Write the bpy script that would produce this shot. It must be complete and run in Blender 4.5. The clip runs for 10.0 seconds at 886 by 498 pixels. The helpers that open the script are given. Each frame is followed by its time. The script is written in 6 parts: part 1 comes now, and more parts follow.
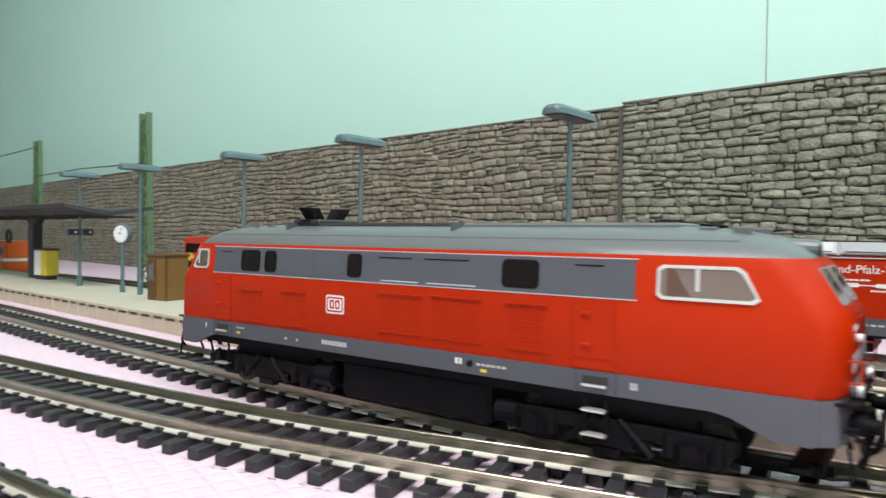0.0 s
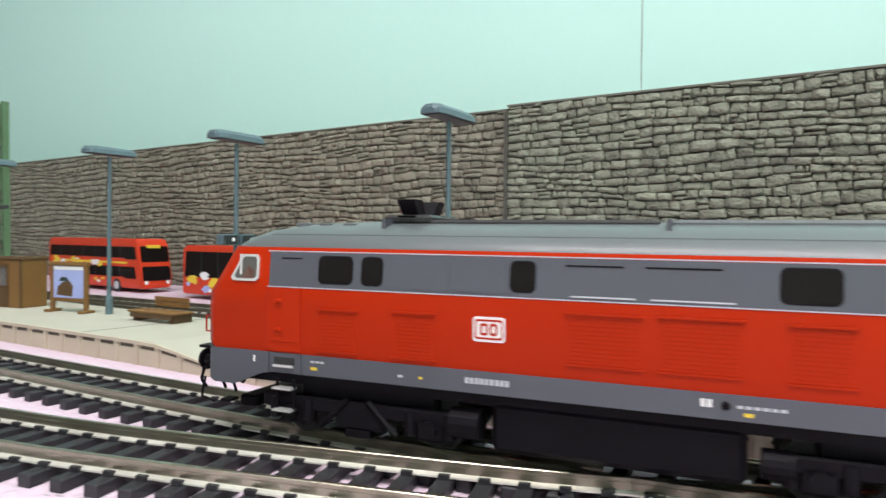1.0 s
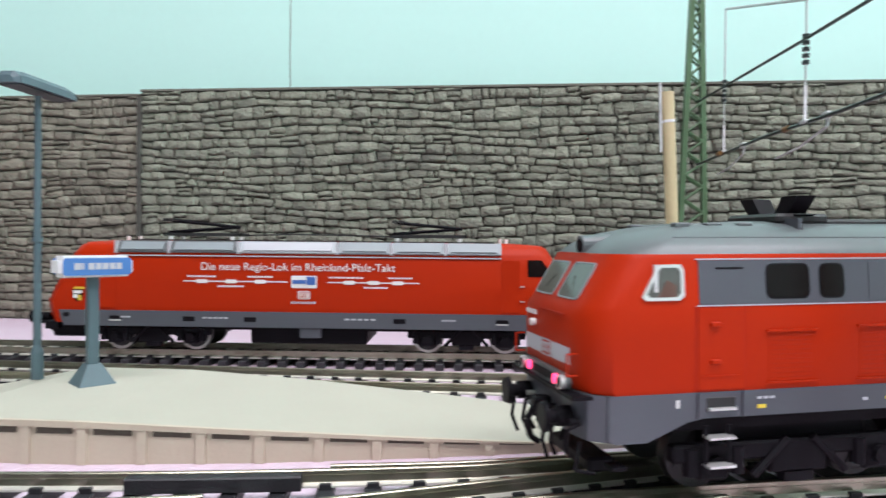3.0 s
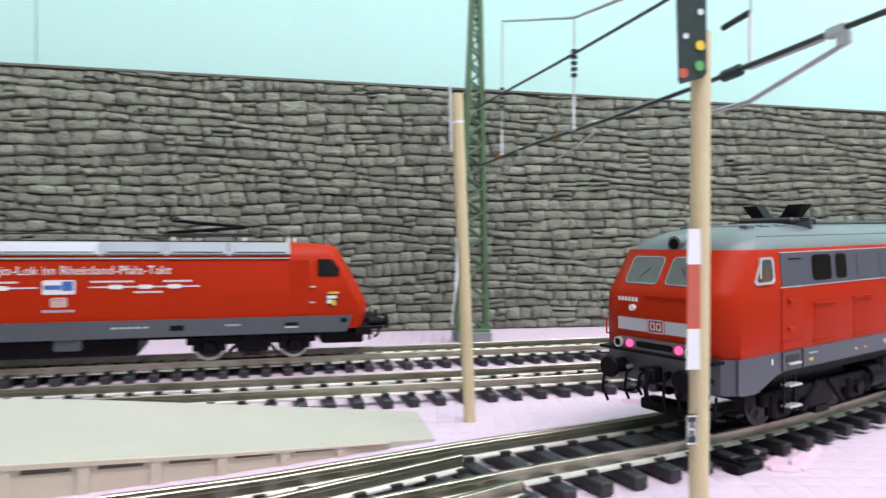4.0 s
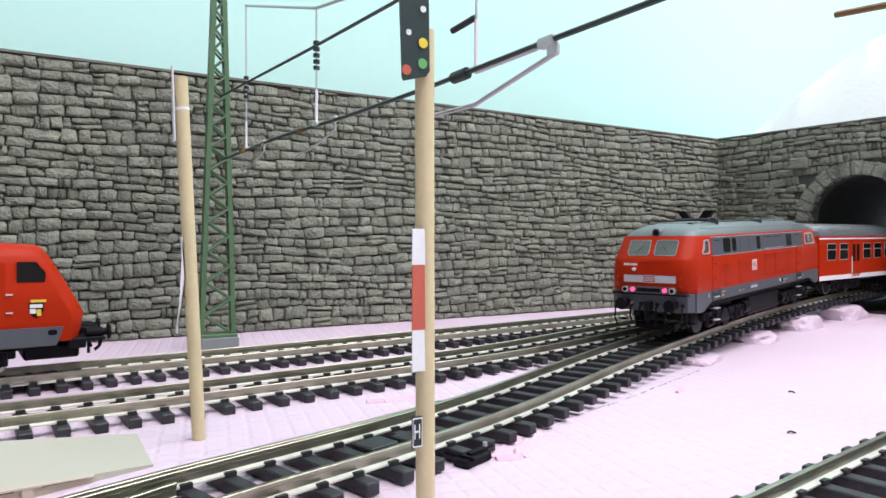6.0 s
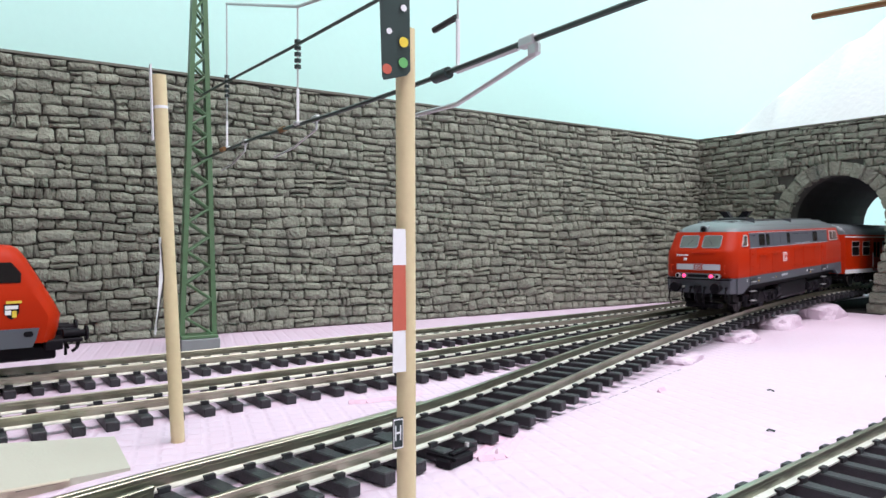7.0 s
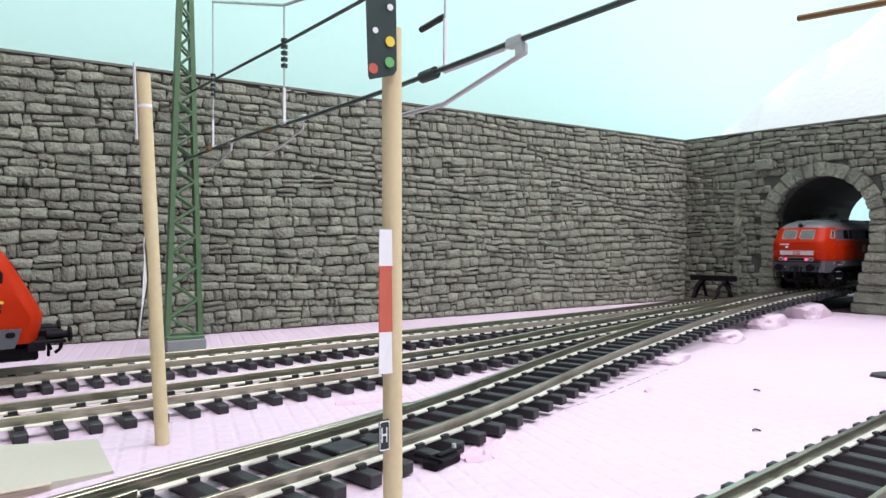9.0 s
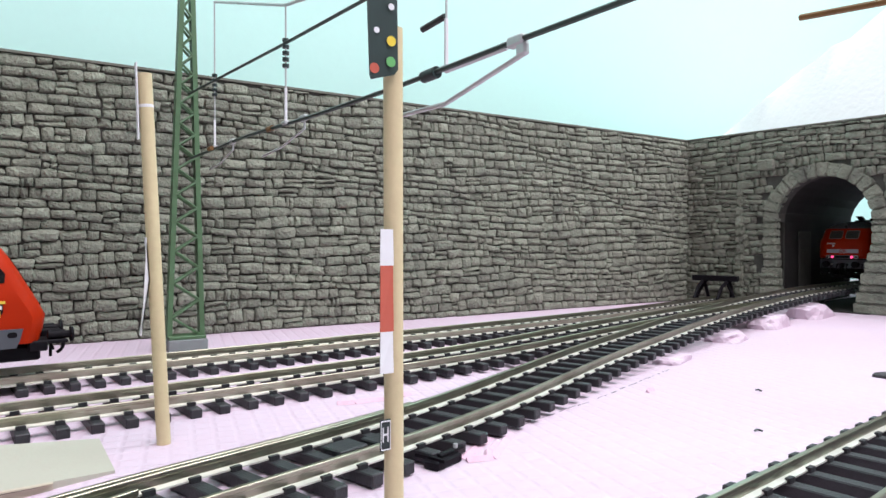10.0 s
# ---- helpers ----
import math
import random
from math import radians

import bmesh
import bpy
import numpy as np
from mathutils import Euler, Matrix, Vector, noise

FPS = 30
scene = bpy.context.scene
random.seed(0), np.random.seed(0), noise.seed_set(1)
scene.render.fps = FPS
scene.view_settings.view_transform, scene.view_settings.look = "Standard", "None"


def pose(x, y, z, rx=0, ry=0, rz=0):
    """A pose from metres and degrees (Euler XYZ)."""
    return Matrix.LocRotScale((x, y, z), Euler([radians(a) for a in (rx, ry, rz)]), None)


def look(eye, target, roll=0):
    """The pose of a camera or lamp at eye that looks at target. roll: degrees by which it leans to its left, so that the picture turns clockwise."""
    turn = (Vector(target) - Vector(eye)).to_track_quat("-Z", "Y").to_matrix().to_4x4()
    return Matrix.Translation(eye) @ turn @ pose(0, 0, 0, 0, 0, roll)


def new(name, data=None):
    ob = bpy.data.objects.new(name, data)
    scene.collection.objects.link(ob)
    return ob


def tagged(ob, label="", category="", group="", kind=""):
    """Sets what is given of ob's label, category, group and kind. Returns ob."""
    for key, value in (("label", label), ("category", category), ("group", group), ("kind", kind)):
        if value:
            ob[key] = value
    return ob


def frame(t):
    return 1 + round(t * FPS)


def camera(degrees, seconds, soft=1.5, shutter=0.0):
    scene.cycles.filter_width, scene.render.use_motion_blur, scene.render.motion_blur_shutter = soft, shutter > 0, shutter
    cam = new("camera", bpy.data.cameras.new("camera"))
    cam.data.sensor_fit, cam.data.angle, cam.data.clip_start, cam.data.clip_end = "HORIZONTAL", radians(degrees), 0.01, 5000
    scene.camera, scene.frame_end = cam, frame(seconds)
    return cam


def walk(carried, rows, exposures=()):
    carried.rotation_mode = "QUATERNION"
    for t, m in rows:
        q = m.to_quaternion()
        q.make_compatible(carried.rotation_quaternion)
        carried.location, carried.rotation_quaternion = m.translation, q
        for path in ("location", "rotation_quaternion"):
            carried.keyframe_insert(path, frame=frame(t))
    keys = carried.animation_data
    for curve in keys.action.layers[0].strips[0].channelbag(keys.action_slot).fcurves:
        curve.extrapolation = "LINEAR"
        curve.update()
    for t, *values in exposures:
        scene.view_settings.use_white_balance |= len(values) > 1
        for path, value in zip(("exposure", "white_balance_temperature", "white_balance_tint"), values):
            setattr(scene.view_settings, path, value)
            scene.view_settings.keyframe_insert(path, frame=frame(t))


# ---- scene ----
# ---- camera ----
cam = camera(66.1, 10.0, soft=1.5, shutter=0.45)
PATH = [
    (0.0, (0.0091, -0.0094, 0.0481), (-0.3313, 0.3568, 0.0381), 0.70),
    (0.5, (0.0096, -0.0055, 0.0483), (-0.3037, 0.3841, 0.0390), 0.61),
    (1.0, (0.0108, -0.0019, 0.0483), (-0.2706, 0.4114, 0.0396), 0.67),
    (1.5, (0.0130, 0.0014, 0.0482), (-0.2272, 0.4399, 0.0410), 0.79),
    (2.0, (0.0151, 0.0071, 0.0478), (-0.1648, 0.4736, 0.0420), 0.59),
    (2.5, (0.0169, 0.0120, 0.0483), (-0.1000, 0.4981, 0.0418), 0.59),
    (3.8, (0.0136, 0.0188, 0.0477), (0.0739, 0.5097, 0.0430), 0.32),
    (4.0, (0.0131, 0.0199, 0.0476), (0.1130, 0.5098, 0.0432), 0.28),
    (4.5, (0.0163, 0.0233, 0.0479), (0.1807, 0.4954, 0.0429), 0.20),
    (5.0, (0.0191, 0.0238, 0.0481), (0.2264, 0.4788, 0.0426), 0.09),
    (5.5, (0.0213, 0.0241, 0.0481), (0.2601, 0.4633, 0.0424), 0.09),
    (6.0, (0.0229, 0.0246, 0.0482), (0.2794, 0.4537, 0.0422), 0.09),
    (7.5, (0.0238, 0.0249, 0.0482), (0.2913, 0.4473, 0.0421), 0.07),
    (8.0, (0.0242, 0.0252, 0.0484), (0.2941, 0.4461, 0.0419), 0.09),
    (8.5, (0.0242, 0.0251, 0.0483), (0.2978, 0.4436, 0.0422), 0.09),
    (9.0, (0.0242, 0.0251, 0.0484), (0.2978, 0.4436, 0.0422), 0.10),
    (9.5, (0.0242, 0.0251, 0.0482), (0.2974, 0.4438, 0.0424), 0.08),
    (10.0, (0.0243, 0.0251, 0.0483), (0.2968, 0.4442, 0.0423), 0.10),
]
walk(cam, [(t, look(eye, target, roll)) for t, eye, target, roll in PATH],
     [(0.0, 0.24, 6750, 9), (2.2, 0.06, 6500, 13.5), (4.0, 0.06, 6220, 15), (5.0, 0.0, 6260, 16), (7.0, 0.0, 6330, 16.5), (10.0, 0.0, 6330, 16.5)])

# ---- light ----
world = bpy.data.worlds.new("room_air")
scene.world = world
world.use_nodes = True
world.node_tree.nodes["Background"].inputs[0].default_value = (0.85, 0.95, 1.0, 1)
world.node_tree.nodes["Background"].inputs[1].default_value = 0.25


def area_lamp(name, x, y, z, sx, sy, watts, colour):
    lamp = bpy.data.lights.new(name, "AREA")
    lamp.shape, lamp.size, lamp.size_y, lamp.energy, lamp.color = "RECTANGLE", sx, sy, watts, colour
    ob = new(name, lamp)
    ob.matrix_world = pose(x, y, z)
    return ob


# two fluorescent ceiling fittings over the layout
area_lamp("ceiling_lamp_light", 0.30, -0.45, 1.34, 1.4, 0.35, 24.8, (1.0, 0.935, 0.97))
area_lamp("ceiling_lamp_light", 0.85, 0.12, 1.44, 1.0, 0.35, 9.4, (1.0, 0.935, 0.97))

# ---- helpers for shapes: all lengths below are centimetres of the model ----
CM = 0.01


def place(x, y, z=0.0, rz=0.0):
    return pose(x * CM, y * CM, z * CM, 0, 0, rz)


def mesh_of(name, bm, material, smooth=False):
    for v in bm.verts:
        v.co *= CM
    me = bpy.data.meshes.new(name)
    bmesh.ops.recalc_face_normals(bm, faces=bm.faces)
    bm.to_mesh(me)
    bm.free()
    me.materials.append(material)
    if smooth:
        me.shade_smooth()
        me.set_sharp_from_angle(angle=radians(38))
    return me


def part(name, bm, material, parent, label="", smooth=False):
    ob = new(name, mesh_of(name, bm, material, smooth))
    ob.parent = parent
    return tagged(ob, label)


def thing(name, m, label, category, group="", kind=""):
    ob = new(name)
    ob.empty_display_size = 0.01
    ob.matrix_basis = m
    return tagged(ob, label, category, group, kind)


def solid(name, bm, material, m, label, category="", group="", kind="", smooth=False):
    ob = new(name, mesh_of(name, bm, material, smooth))
    ob.matrix_basis = m
    return tagged(ob, label, category, group, kind)


def box(bm, x0, x1, y0, y1, z0, z1, bevel=0.0, seg=1):
    vs = [bm.verts.new((x, y, z)) for x in (x0, x1) for y in (y0, y1) for z in (z0, z1)]
    fs = [bm.faces.new([vs[i] for i in f]) for f in ((0, 1, 3, 2), (4, 6, 7, 5), (0, 4, 5, 1), (2, 3, 7, 6), (0, 2, 6, 4), (1, 5, 7, 3))]
    if bevel:
        es = list({e for f in fs for e in f.edges})
        bmesh.ops.bevel(bm, geom=es, offset=bevel, segments=seg, affect="EDGES")
    return bm


def boxes(*rows, bevel=0.0):
    bm = bmesh.new()
    for r in rows:
        box(bm, *r, bevel=bevel)
    return bm


def cyl(bm, p, q, r0, r1=None, n=12):
    """A round bar from p to q, closed at both ends."""
    p, q = Vector(p), Vector(q)
    r1 = r0 if r1 is None else r1
    z = (q - p).normalized()
    a = z.orthogonal().normalized()
    b = z.cross(a)
    ring = [[bm.verts.new(c + r * (math.cos(k * math.tau / n) * a + math.sin(k * math.tau / n) * b)) for k in range(n)] for c, r in ((p, r0), (q, r1))]
    for k in range(n):
        bm.faces.new((ring[0][k], ring[0][(k + 1) % n], ring[1][(k + 1) % n], ring[1][k]))
    bm.faces.new(ring[0][::-1])
    bm.faces.new(ring[1])
    return bm


def rod(*rows, n=10):
    bm = bmesh.new()
    for r in rows:
        cyl(bm, *r, n=n)
    return bm


def tube(bm, pts, r, n=6):
    for p, q in zip(pts, pts[1:]):
        cyl(bm, p, q, r, n=n)
    return bm


def plate(bm, pts, step):
    """A flat polygon given thickness along the vector step."""
    step = Vector(step)
    lo = [bm.verts.new(p) for p in pts]
    hi = [bm.verts.new(Vector(p) + step) for p in pts]
    n = len(pts)
    bm.faces.new(lo[::-1])
    bm.faces.new(hi)
    for k in range(n):
        bm.faces.new((lo[k], lo[(k + 1) % n], hi[(k + 1) % n], hi[k]))
    return bm


def rounded(x0, x1, z0, z1, r, n=3):
    """Corners of a rounded rectangle in two dimensions."""
    out = []
    for cx, cz, a0 in ((x1 - r, z1 - r, 0), (x0 + r, z1 - r, 90), (x0 + r, z0 + r, 180), (x1 - r, z0 + r, 270)):
        for k in range(n + 1):
            a = radians(a0 + 90 * k / n)
            out.append((cx + r * math.cos(a), cz + r * math.sin(a)))
    return out


def frame_of(bm, outer, inner, step):
    """A flat ring between two outlines of equally many points, given thickness."""
    step = Vector(step)
    n = len(outer)
    a, b = [[bm.verts.new(p) for p in o] for o in (outer, inner)]
    c, d = [[bm.verts.new(Vector(p) + step) for p in o] for o in (outer, inner)]
    for k in range(n):
        j = (k + 1) % n
        bm.faces.new((c[k], c[j], d[j], d[k]))
        bm.faces.new((a[j], a[k], b[k], b[j]))
        bm.faces.new((a[k], a[j], c[j], c[k]))
        bm.faces.new((b[j], b[k], d[k], d[j]))
    return bm


def sweep(bm, line, prof):
    """Carries a closed outline (sideways, up) along a line of points with level sides."""
    rings = []
    for i, p in enumerate(line):
        d = (Vector(line[min(i + 1, len(line) - 1)]) - Vector(line[max(i - 1, 0)]))
        d.z = 0
        d.normalize()
        side = Vector((-d.y, d.x, 0))
        rings.append([bm.verts.new(Vector(p) + side * u + Vector((0, 0, w))) for u, w in prof])
    m = len(prof)
    for a, b in zip(rings, rings[1:]):
        for k in range(m):
            bm.faces.new((a[k], b[k], b[(k + 1) % m], a[(k + 1) % m]))
    bm.faces.new(rings[0])
    bm.faces.new(rings[-1][::-1])
    return bm


def spline(points, n=10):
    e = [Vector(p) for p in points]
    e = [2 * e[0] - e[1], *e, 2 * e[-1] - e[-2]]
    out = []
    for p0, p1, p2, p3 in zip(e, e[1:], e[2:], e[3:]):
        for k in range(n):
            u = k / n
            out.append(0.5 * (2 * p1 + (p2 - p0) * u + (2 * p0 - 5 * p1 + 4 * p2 - p3) * u * u + (3 * p1 - p0 - 3 * p2 + p3) * u ** 3))
    return out + [e[-2].copy()]


class Line:
    """A track's centre line, walked by length in plan."""

    def __init__(self, points):
        self.p = spline(points)
        self.s = [0.0]
        for a, b in zip(self.p, self.p[1:]):
            self.s.append(self.s[-1] + (b - a).xy.length)

    def at(self, s):
        k = max(0, min(len(self.s) - 2, int(np.searchsorted(self.s, s)) - 1))
        return self.p[k].lerp(self.p[k + 1], (s - self.s[k]) / (self.s[k + 1] - self.s[k]))

    def way(self, s):
        return (self.at(s + 0.2) - self.at(s - 0.2)).normalized()

    def stretch(self, a, b, step=1.0):
        n = max(2, int((b - a) / step) + 1)
        return [self.at(a + (b - a) * k / (n - 1)) for k in range(n)]


# ---- materials ----
def material(name, colour, rough=0.5, metal=0.0, vary=0.12, scale=120.0, bump=0.0, fine=900.0, coat=0.0, shine=0.5, per_piece=0.0, dirt=None, dirt_amount=0.5, relief=0.0006):
    """Paint, plastic, wood or stone with two scales of unevenness; scale and fine are cycles in a metre."""
    m = bpy.data.materials.new(name)
    m.use_nodes = True
    nt = m.node_tree
    bsdf = nt.nodes["Principled BSDF"]
    bsdf.inputs["Roughness"].default_value = rough
    bsdf.inputs["Metallic"].default_value = metal
    bsdf.inputs["Coat Weight"].default_value = coat
    bsdf.inputs["Specular IOR Level"].default_value = shine
    bsdf.inputs["Coat Roughness"].default_value = 0.12
    tc = nt.nodes.new("ShaderNodeTexCoord")
    big, small = nt.nodes.new("ShaderNodeTexNoise"), nt.nodes.new("ShaderNodeTexNoise")
    for node, sc, det in ((big, scale, 3.0), (small, fine, 4.0)):
        nt.links.new(tc.outputs["Object"], node.inputs["Vector"])
        node.inputs["Scale"].default_value, node.inputs["Detail"].default_value = sc, det
    mix = nt.nodes.new("ShaderNodeMix")
    mix.data_type = "RGBA"
    dark = [c * (1 - vary) for c in colour]
    light = [min(1.0, c * (1 + vary)) for c in colour]
    mix.inputs["A"].default_value, mix.inputs["B"].default_value = (*dark, 1), (*light, 1)
    add = nt.nodes.new("ShaderNodeMath")
    add.operation = "ADD"
    half = nt.nodes.new("ShaderNodeMath")
    half.operation, half.inputs[1].default_value = "MULTIPLY_ADD", 0.5
    half.inputs[2].default_value = -0.25
    nt.links.new(small.outputs["Fac"], half.inputs[0])
    nt.links.new(big.outputs["Fac"], add.inputs[0])
    nt.links.new(half.outputs[0], add.inputs[1])
    nt.links.new(add.outputs[0], mix.inputs["Factor"])
    out = mix.outputs["Result"]
    if dirt:
        spots = nt.nodes.new("ShaderNodeTexNoise")
        spots.inputs["Scale"].default_value, spots.inputs["Detail"].default_value = scale * 0.45, 6.0
        nt.links.new(tc.outputs["Object"], spots.inputs["Vector"])
        ramp = nt.nodes.new("ShaderNodeMapRange")
        ramp.inputs["From Min"].default_value, ramp.inputs["From Max"].default_value = 0.5, 0.72
        ramp.inputs["To Max"].default_value = dirt_amount
        nt.links.new(spots.outputs["Fac"], ramp.inputs["Value"])
        soil = nt.nodes.new("ShaderNodeMix")
        soil.data_type = "RGBA"
        soil.inputs["B"].default_value = (*dirt, 1)
        nt.links.new(out, soil.inputs["A"])
        nt.links.new(ramp.outputs["Result"], soil.inputs["Factor"])
        out = soil.outputs["Result"]
    if per_piece:
        info, geo = nt.nodes.new("ShaderNodeObjectInfo"), nt.nodes.new("ShaderNodeNewGeometry")
        both = nt.nodes.new("ShaderNodeMath")
        both.operation = "ADD"
        nt.links.new(info.outputs["Random"], both.inputs[0])
        nt.links.new(geo.outputs["Random Per Island"], both.inputs[1])
        frac = nt.nodes.new("ShaderNodeMath")
        frac.operation = "FRACT"
        nt.links.new(both.outputs[0], frac.inputs[0])
        rng = nt.nodes.new("ShaderNodeMapRange")
        rng.inputs["To Min"].default_value, rng.inputs["To Max"].default_value = 1 - per_piece, 1 + per_piece
        nt.links.new(frac.outputs[0], rng.inputs["Value"])
        hsv = nt.nodes.new("ShaderNodeHueSaturation")
        nt.links.new(rng.outputs["Result"], hsv.inputs["Value"])
        nt.links.new(out, hsv.inputs["Color"])
        out = hsv.outputs["Color"]
    nt.links.new(out, bsdf.inputs["Base Color"])
    if bump:
        b = nt.nodes.new("ShaderNodeBump")
        b.inputs["Strength"].default_value, b.inputs["Distance"].default_value = bump, relief
        nt.links.new(small.outputs["Fac"], b.inputs["Height"])
        nt.links.new(b.outputs["Normal"], bsdf.inputs["Normal"])
    return m


def glow(name, colour, strength):
    m = bpy.data.materials.new(name)
    m.use_nodes = True
    b = m.node_tree.nodes["Principled BSDF"]
    b.inputs["Base Color"].default_value = (*colour, 1)
    b.inputs["Emission Color"].default_value = (*colour, 1)
    b.inputs["Emission Strength"].default_value = strength
    return m


M_MINT = material("mint_wall_paint", (0.60, 0.90, 0.83), 0.75, vary=0.03, scale=2, fine=220, bump=0.12)
M_ROOM = material("pale_room_paint", (0.75, 0.78, 0.74), 0.85, vary=0.04, scale=3, fine=150)
M_CEIL = material("white_ceiling_paint", (0.8, 0.8, 0.78), 0.9, vary=0.03, scale=3, fine=150)
M_STONE = material("grey_moulded_stone", (0.28, 0.268, 0.212), 0.85, vary=0.3, scale=130, fine=620, bump=1.0, relief=0.0022, per_piece=0.14, dirt=(0.10, 0.095, 0.085), dirt_amount=0.45)
M_STONE_GREY = material("cool_grey_moulded_stone", (0.272, 0.288, 0.226), 0.85, vary=0.3, scale=130, fine=620, bump=1.0, relief=0.0022, per_piece=0.14, dirt=(0.09, 0.09, 0.085), dirt_amount=0.45)
M_JOINT = material("dark_stone_joint", (0.085, 0.086, 0.074), 0.95, vary=0.3, scale=200, fine=900)
M_CAP = material("grey_wall_edge", (0.16, 0.16, 0.13), 0.85, vary=0.2, scale=150)
M_SLEEPER = material("black_sleeper_plastic", (0.020, 0.020, 0.024), 0.5, vary=0.25, scale=200, fine=2000, bump=0.25, per_piece=0.15)
M_RAIL = material("weathered_nickel_rail", (0.40, 0.385, 0.30), 0.28, metal=0.95, vary=0.2, scale=130, fine=700, dirt=(0.17, 0.145, 0.095), dirt_amount=0.5)
# lighter copy of the rail metal: the foot's reflected light is in its colour
M_RAILFOOT_GLINT = material("nickel_rail_foot_glint", (0.80, 0.79, 0.72), 0.36, metal=0.5, vary=0.2, scale=130, fine=700, dirt=(0.30, 0.27, 0.2), dirt_amount=0.3)
M_PLASTER = material("white_plaster_hill", (0.86, 0.88, 0.88), 0.9, vary=0.04, scale=20, fine=300, bump=0.5)
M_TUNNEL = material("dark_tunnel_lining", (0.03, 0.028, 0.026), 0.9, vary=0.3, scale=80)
M_PLATFORM = material("cream_platform_paving", (0.45, 0.44, 0.365), 0.7, vary=0.06, scale=50, fine=1500, bump=0.2, dirt=(0.40, 0.39, 0.32), dirt_amount=0.35)
M_EDGE = material("beige_platform_plastic", (0.52, 0.45, 0.35), 0.6, vary=0.08, scale=70, fine=900, bump=0.15)
M_SLOT = material("slot_shade_and_joint", (0.10, 0.085, 0.065), 0.8, vary=0.1)


def foam_material():
    """Pink-white insulation board with a shallow diamond grid pressed into it."""
    m = material("pink_foam_board", (0.63, 0.51, 0.60), 0.8, vary=0.06, scale=12, fine=260, dirt=(0.58, 0.43, 0.53), dirt_amount=0.4)
    nt = m.node_tree
    bsdf = nt.nodes["Principled BSDF"]
    tc = nt.nodes.new("ShaderNodeTexCoord")
    heights = []
    for turn in (12, 102):
        mp = nt.nodes.new("ShaderNodeMapping")
        mp.inputs["Rotation"].default_value[2] = radians(turn)
        wave = nt.nodes.new("ShaderNodeTexWave")
        wave.bands_direction = "X"
        wave.inputs["Scale"].default_value = 60.0
        wave.inputs["Distortion"].default_value = 0.6
        wave.inputs["Detail Scale"].default_value = 3.0
        nt.links.new(tc.outputs["Object"], mp.inputs["Vector"])
        nt.links.new(mp.outputs["Vector"], wave.inputs["Vector"])
        rng = nt.nodes.new("ShaderNodeMapRange")
        rng.inputs["From Min"].default_value, rng.inputs["From Max"].default_value = 0.0, 0.30
        nt.links.new(wave.outputs["Fac"], rng.inputs["Value"])
        heights.append(rng.outputs["Result"])
    low = nt.nodes.new("ShaderNodeMath")
    low.operation = "MINIMUM"
    nt.links.new(heights[0], low.inputs[0])
    nt.links.new(heights[1], low.inputs[1])
    b = nt.nodes.new("ShaderNodeBump")
    b.inputs["Strength"].default_value, b.inputs["Distance"].default_value = 0.32, 0.0008
    nt.links.new(low.outputs[0], b.inputs["Height"])
    nt.links.new(b.outputs["Normal"], bsdf.inputs["Normal"])
    return m


M_FOAM = foam_material()

# ---- the room and the board ----
def build_room():
    bm = boxes((-330, 130, -30, 46.4, -3, 0))
    solid("ground", bm, M_FOAM, pose(0, 0, 0), "pale pink foam board with a faint pressed grid", "ground", kind="structure")
    bm = boxes((-330, 130, 46.5, 48, -90, 150))
    solid("wall_north", bm, M_MINT, pose(0, 0, 0), "mint green painted backdrop wall with a fine seam", "wall", kind="structure")
    bm = boxes((-14.32, -14.28, 46.47, 46.5, 10, 60))
    solid("trim", bm, M_CAP, pose(0, 0, 0), "hairline seam in the mint backdrop", "seam", kind="structure")
    bm = boxes((130, 132, -160, 48, -90, 150))
    solid("wall_east", bm, M_MINT, pose(0, 0, 0), "mint green painted end wall behind the hill", "wall", kind="structure")
    bm = boxes((-332, -330, -160, 48, -90, 150))
    solid("wall_west", bm, M_ROOM, pose(0, 0, 0), "pale painted room wall", "wall", kind="structure")
    bm = boxes((-330, 130, -162, -160, -90, 150))
    solid("wall_south", bm, M_ROOM, pose(0, 0, 0), "pale painted room wall", "wall", kind="structure")
    bm = boxes((-330, 130, -160, 48, 150, 152))
    solid("ceiling", bm, M_CEIL, pose(0, 0, 0), "white painted room ceiling", "ceiling", kind="structure")
    bm = boxes((-330, 130, -160, 48, -92, -90))
    solid("floor", bm, M_ROOM, pose(0, 0, 0), "plain room floor", "floor", kind="structure")


build_room()


